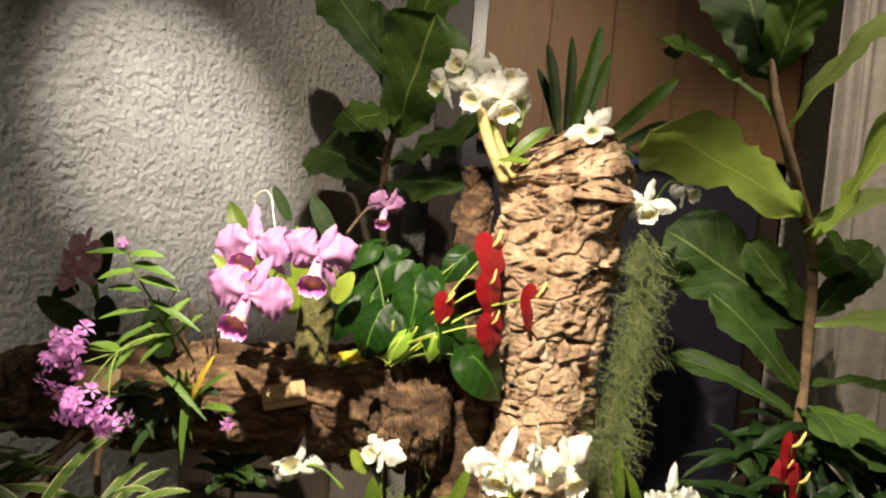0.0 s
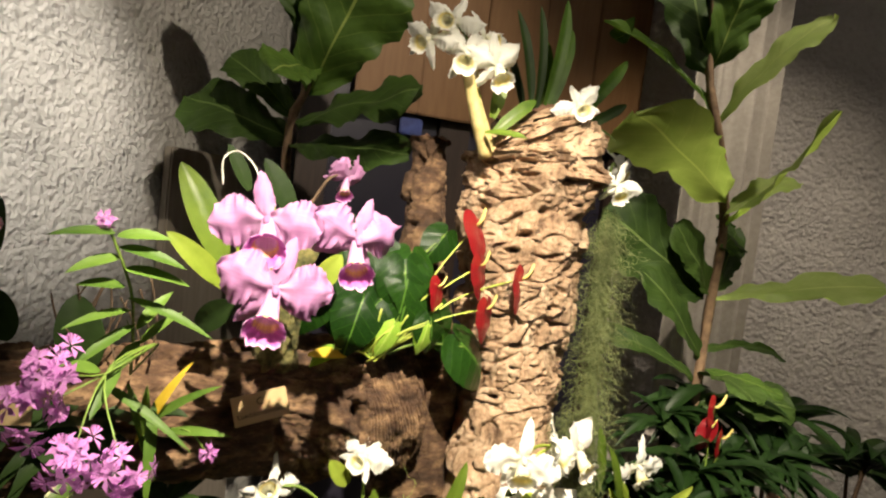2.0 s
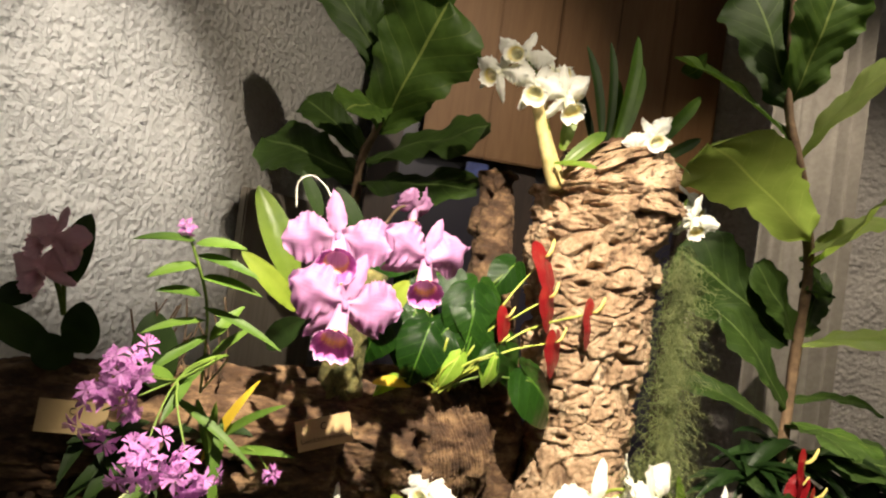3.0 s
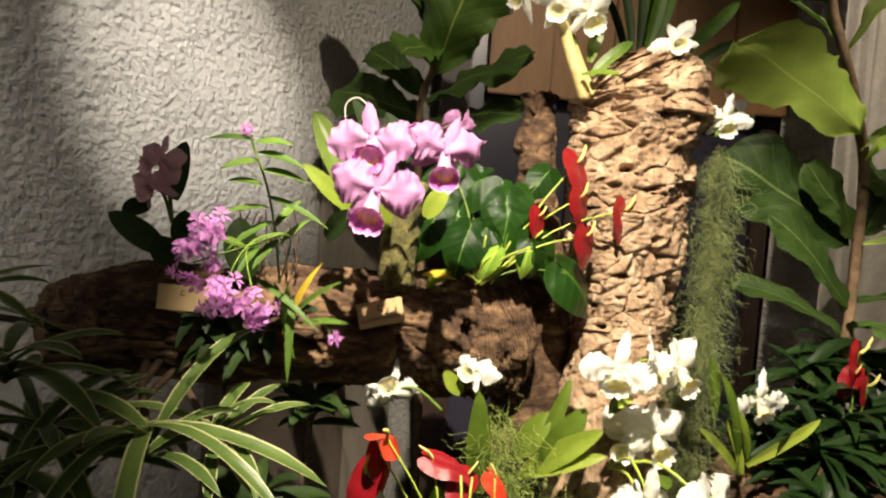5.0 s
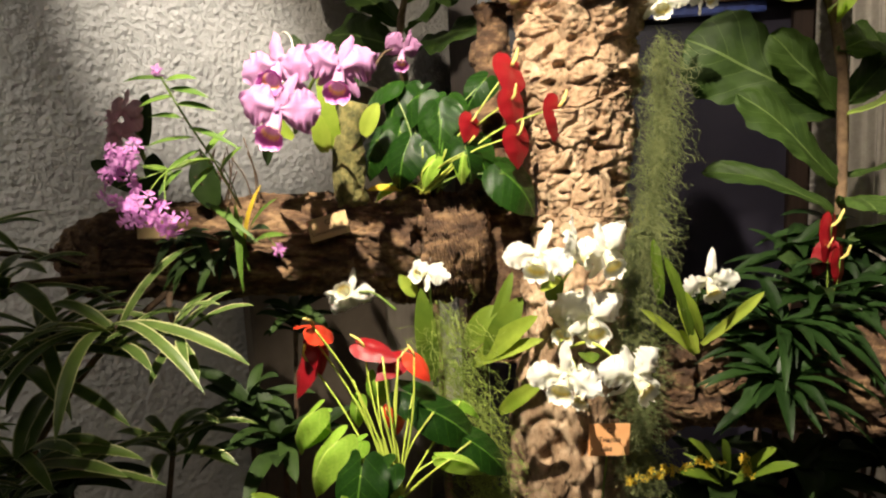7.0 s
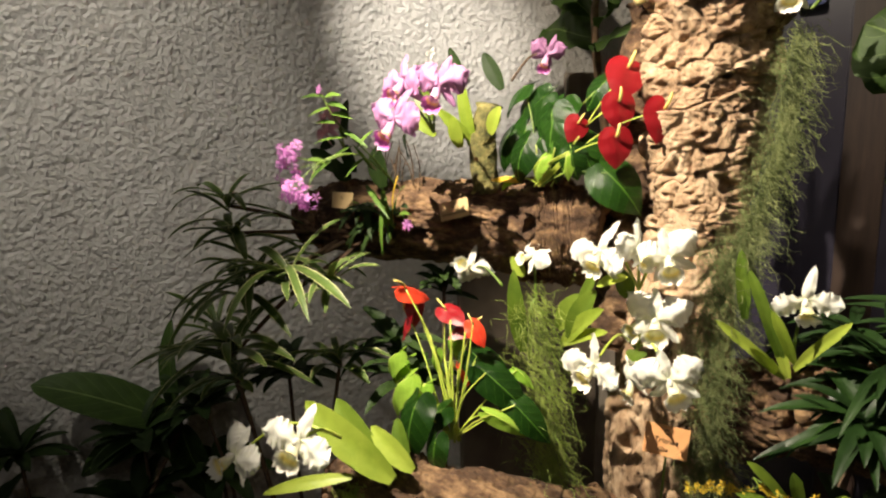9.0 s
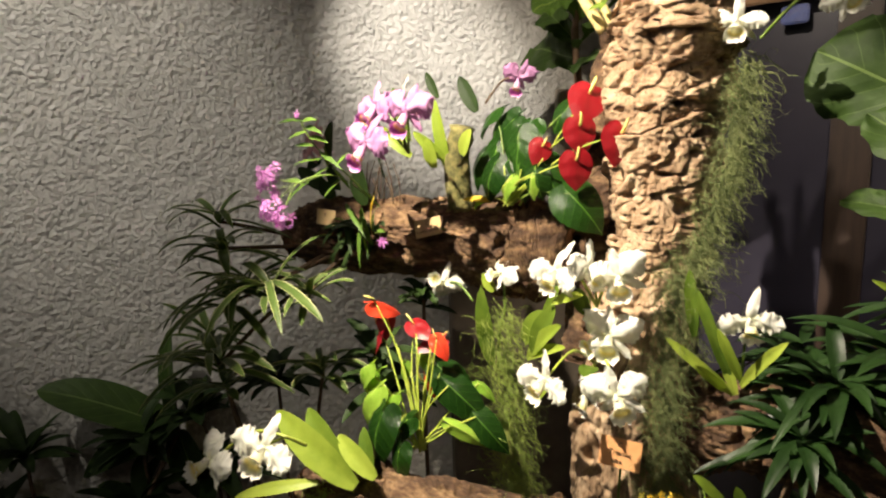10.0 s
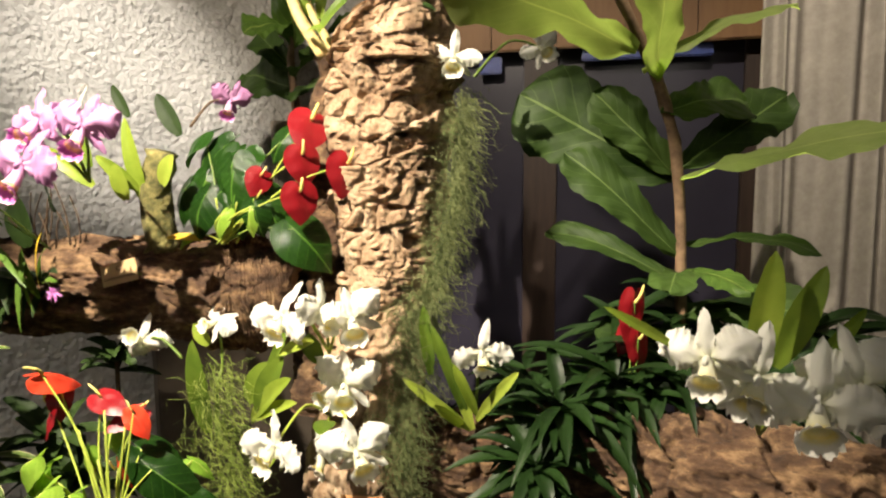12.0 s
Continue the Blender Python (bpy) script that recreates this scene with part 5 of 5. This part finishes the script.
# ---------------------------------------------------------------- rosettes of foliage
def rosette(name, at, count, length, width, material, label, category, seed, droop=0.5, way=(0, -0.2, 0.6), spread=1.0, shape="strap", stalk=None, stalk_mat=None, group="foliage"):
    """A tuft of arching leaves from one crown; stalk: where its cane ends below."""
    r = random.Random(seed)
    ob = thing(name, at, label, category, group)
    for k in range(count):
        a = k * 2.39996 + r.uniform(-0.3, 0.3)
        rise = r.uniform(-0.5, 1.0)
        d = V((math.cos(a) * spread, math.sin(a) * spread, rise * 0.8)) + V(way) * 0.6
        d = d.normalized() * length * r.uniform(0.6, 1.1)
        b = V(at) + V((0, 0, r.uniform(-0.02, 0.02)))
        t = b + d - V((0, 0, droop * d.length * r.uniform(0.2, 0.8)))
        leaf(ob, b, t, width * r.uniform(0.7, 1.15), material, shape=shape, arch=r.uniform(0.06, 0.2), face=(d.x * 0.2, -0.25, 1), fold=0.35, along=11, across=4)
    if stalk:
        stem(ob, [stalk, (V(stalk) + V(at)) / 2 + V((r.uniform(-0.04, 0.04), r.uniform(-0.03, 0.03), 0)), at], 0.006, stalk_mat or M_DARKSTEM, "cane", sides=7)
    return ob


VL = "variegated strap-leaved dracaena with cream leaf edges"
CANE = V((-0.62, 0.78, 0.0))
for k, (at, n, ln, w) in enumerate((((-0.700, 0.720, 1.140), 19, 0.146, 0.015), ((-0.438, 0.660, 1.024), 24, 0.163, 0.017), ((-0.584, 0.660, 1.095), 21, 0.146, 0.017), ((-0.571, 0.700, 1.003), 26, 0.155, 0.015), ((-0.786, 0.720, 0.844), 24, 0.146, 0.015), ((-0.580, 0.660, 0.975), 24, 0.163, 0.017), ((-0.387, 0.720, 1.010), 21, 0.138, 0.013), ((-0.547, 0.600, 0.861), 26, 0.181, 0.019), ((-0.628, 0.660, 0.781), 21, 0.138, 0.015), ((-0.458, 0.800, 0.806), 19, 0.138, 0.017))):
    rosette("dracaena", at, int(n * 0.7), ln * 1.1, w * 1.2, M_VARI, VL, "dracaena", 100 + k, 0.55, (0.1, -0.3, 0.3), stalk=(-0.56 + 0.012 * k, 0.95, 1.06) if at[2] > 0.85 else (CANE.x, CANE.y, 0.0))
for k, (at, n, ln, w) in enumerate((((0.50, 0.93, 0.94), 40, 0.176, 0.022), ((0.58, 0.99, 0.97), 36, 0.194, 0.024), ((0.44, 1.02, 0.96), 26, 0.150, 0.022), ((0.66, 1.03, 0.98), 33, 0.194, 0.026), ((0.47, 0.86, 0.88), 26, 0.150, 0.020), ((0.80, 1.02, 0.98), 26, 0.176, 0.024), ((0.72, 1.16, 1.04), 26, 0.19, 0.03), ((0.88, 1.12, 1.02), 26, 0.19, 0.032), ((1.02, 1.00, 0.98), 24, 0.19, 0.032), ((0.60, 1.12, 1.03), 24, 0.17, 0.028))):
    rosette("fern", at, n, ln * 0.92, w * 1.05, M_FERN, "dark green leafy plant growing on the branch", "fern", 200 + k, 0.9, (0.0, -0.5, 0.4), shape="lance", stalk=V(at) - V((0.02, -0.02, 0.10)) if k < 6 else (at[0], at[1] + 0.05, 0.0))
# Leaf colour here already includes the low corners' shade.
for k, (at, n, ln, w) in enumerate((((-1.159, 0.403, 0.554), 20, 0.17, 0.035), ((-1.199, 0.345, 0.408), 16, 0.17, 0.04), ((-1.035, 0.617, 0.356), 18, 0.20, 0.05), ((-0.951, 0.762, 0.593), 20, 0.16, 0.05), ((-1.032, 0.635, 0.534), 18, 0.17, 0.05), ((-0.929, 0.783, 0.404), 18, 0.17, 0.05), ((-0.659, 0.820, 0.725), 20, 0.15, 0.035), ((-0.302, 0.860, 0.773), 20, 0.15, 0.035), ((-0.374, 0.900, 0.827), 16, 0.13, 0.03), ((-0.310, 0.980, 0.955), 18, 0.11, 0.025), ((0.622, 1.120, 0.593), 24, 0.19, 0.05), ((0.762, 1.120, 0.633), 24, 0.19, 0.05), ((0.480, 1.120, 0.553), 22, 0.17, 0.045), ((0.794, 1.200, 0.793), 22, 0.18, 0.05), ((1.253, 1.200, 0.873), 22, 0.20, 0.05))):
    rosette("shade_plant", at, n, ln, w, M_ORCHDARK_SHADE, "dark broad-leaved plant with shade deepened into its leaf colour", "plant", 300 + k, 0.5, (0, -0.3, 0.5), shape="oval", stalk=(at[0], at[1] + 0.05, 0.0))
shade = thing("shade_plant", (-0.98, 0.56, 0.0), "dark plant with one broad leaf, shade deepened into its colour", "plant", "foliage")
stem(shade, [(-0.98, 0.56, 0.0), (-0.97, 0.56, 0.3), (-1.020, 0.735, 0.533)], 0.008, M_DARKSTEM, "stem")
leaf(shade, (-1.020, 0.735, 0.533), (-1.205, 0.460, 0.697), 0.13, M_FIGDARK_SHADE, shape="oval", arch=0.10, face=(0, -0.6, 0.8), along=16, across=8)
leaf(shade, (-1.020, 0.735, 0.533), (-1.145, 0.523, 0.444), 0.14, M_FIGDARK_SHADE, shape="oval", arch=0.10, face=(0, -0.6, 0.8), along=16, across=8)
leaf(shade, (-1.020, 0.735, 0.533), (-0.962, 0.776, 0.308), 0.12, M_FIGDARK_SHADE, shape="oval", arch=0.10, face=(0, -0.6, 0.8), along=16, across=8)
leaf(shade, (-1.020, 0.735, 0.533), (-1.031, 0.746, 0.826), 0.09, M_FIGDARK_SHADE, shape="oval", arch=0.06, face=(0, -0.9, 0.3), along=16, across=8)
redr = thing("red_anthurium", (0.60, 1.0, 0.93), "dark red anthurium among the ferns", "anthurium", "anthuriums")
for at, way, size, roll in (((0.604, 1.000, 1.099), (0.5, -0.8, 0.1), 0.070, 10), ((0.610, 0.980, 1.048), (0.6, -0.8, 0.0), 0.062, -10), ((0.599, 1.000, 1.060), (-0.4, -0.9, 0.1), 0.055, 20)):
    heart(redr, "spathe", at, way, size, roll, (0.60, 1.0, 0.93), M_STALK, 0.7)
yellow = thing("yellow_orchid", (0.34, 0.88, 0.76), "small yellow orchid spray under the branch", "orchid", "orchids")
ONC = STAR.copy()
ONC.materials.clear()
ONC.materials.append(M_ONCID)
for a, b, n in (((0.247, 0.860, 0.723), (0.344, 0.850, 0.757), 24), ((0.425, 0.860, 0.768), (0.428, 0.850, 0.737), 12), ((0.360, 0.860, 0.763), (0.386, 0.850, 0.756), 8)):
    stem(yellow, [(0.34, 0.88, 0.76), V(b), V(a)], 0.0012, M_STALK, "spray_stem", sides=5)
    for k in range(n):
        p = V(a).lerp(V(b), k / n) + V((rnd.uniform(-0.006, 0.006), rnd.uniform(-0.006, 0.006), rnd.uniform(-0.006, 0.006)))
        part("floret", ONC, yellow, "", facing(p - V(yellow.location), (rnd.uniform(-1, 1), -1, rnd.uniform(-1, 1)), rnd.uniform(0, 360), 0.008))
for b, t in (((0.397, 0.880, 0.718), (0.335, 0.840, 0.803)), ((0.406, 0.880, 0.719), (0.392, 0.860, 0.794)), ((0.423, 0.880, 0.719), (0.463, 0.840, 0.789)), ((0.416, 0.880, 0.710), (0.486, 0.820, 0.773)), ((0.398, 0.880, 0.709), (0.323, 0.840, 0.748))):
    leaf(yellow, b, t, 0.018, M_ORCHLEAF, shape="strap", arch=0.12, face=(0, -0.5, 0.85), along=10, across=4)
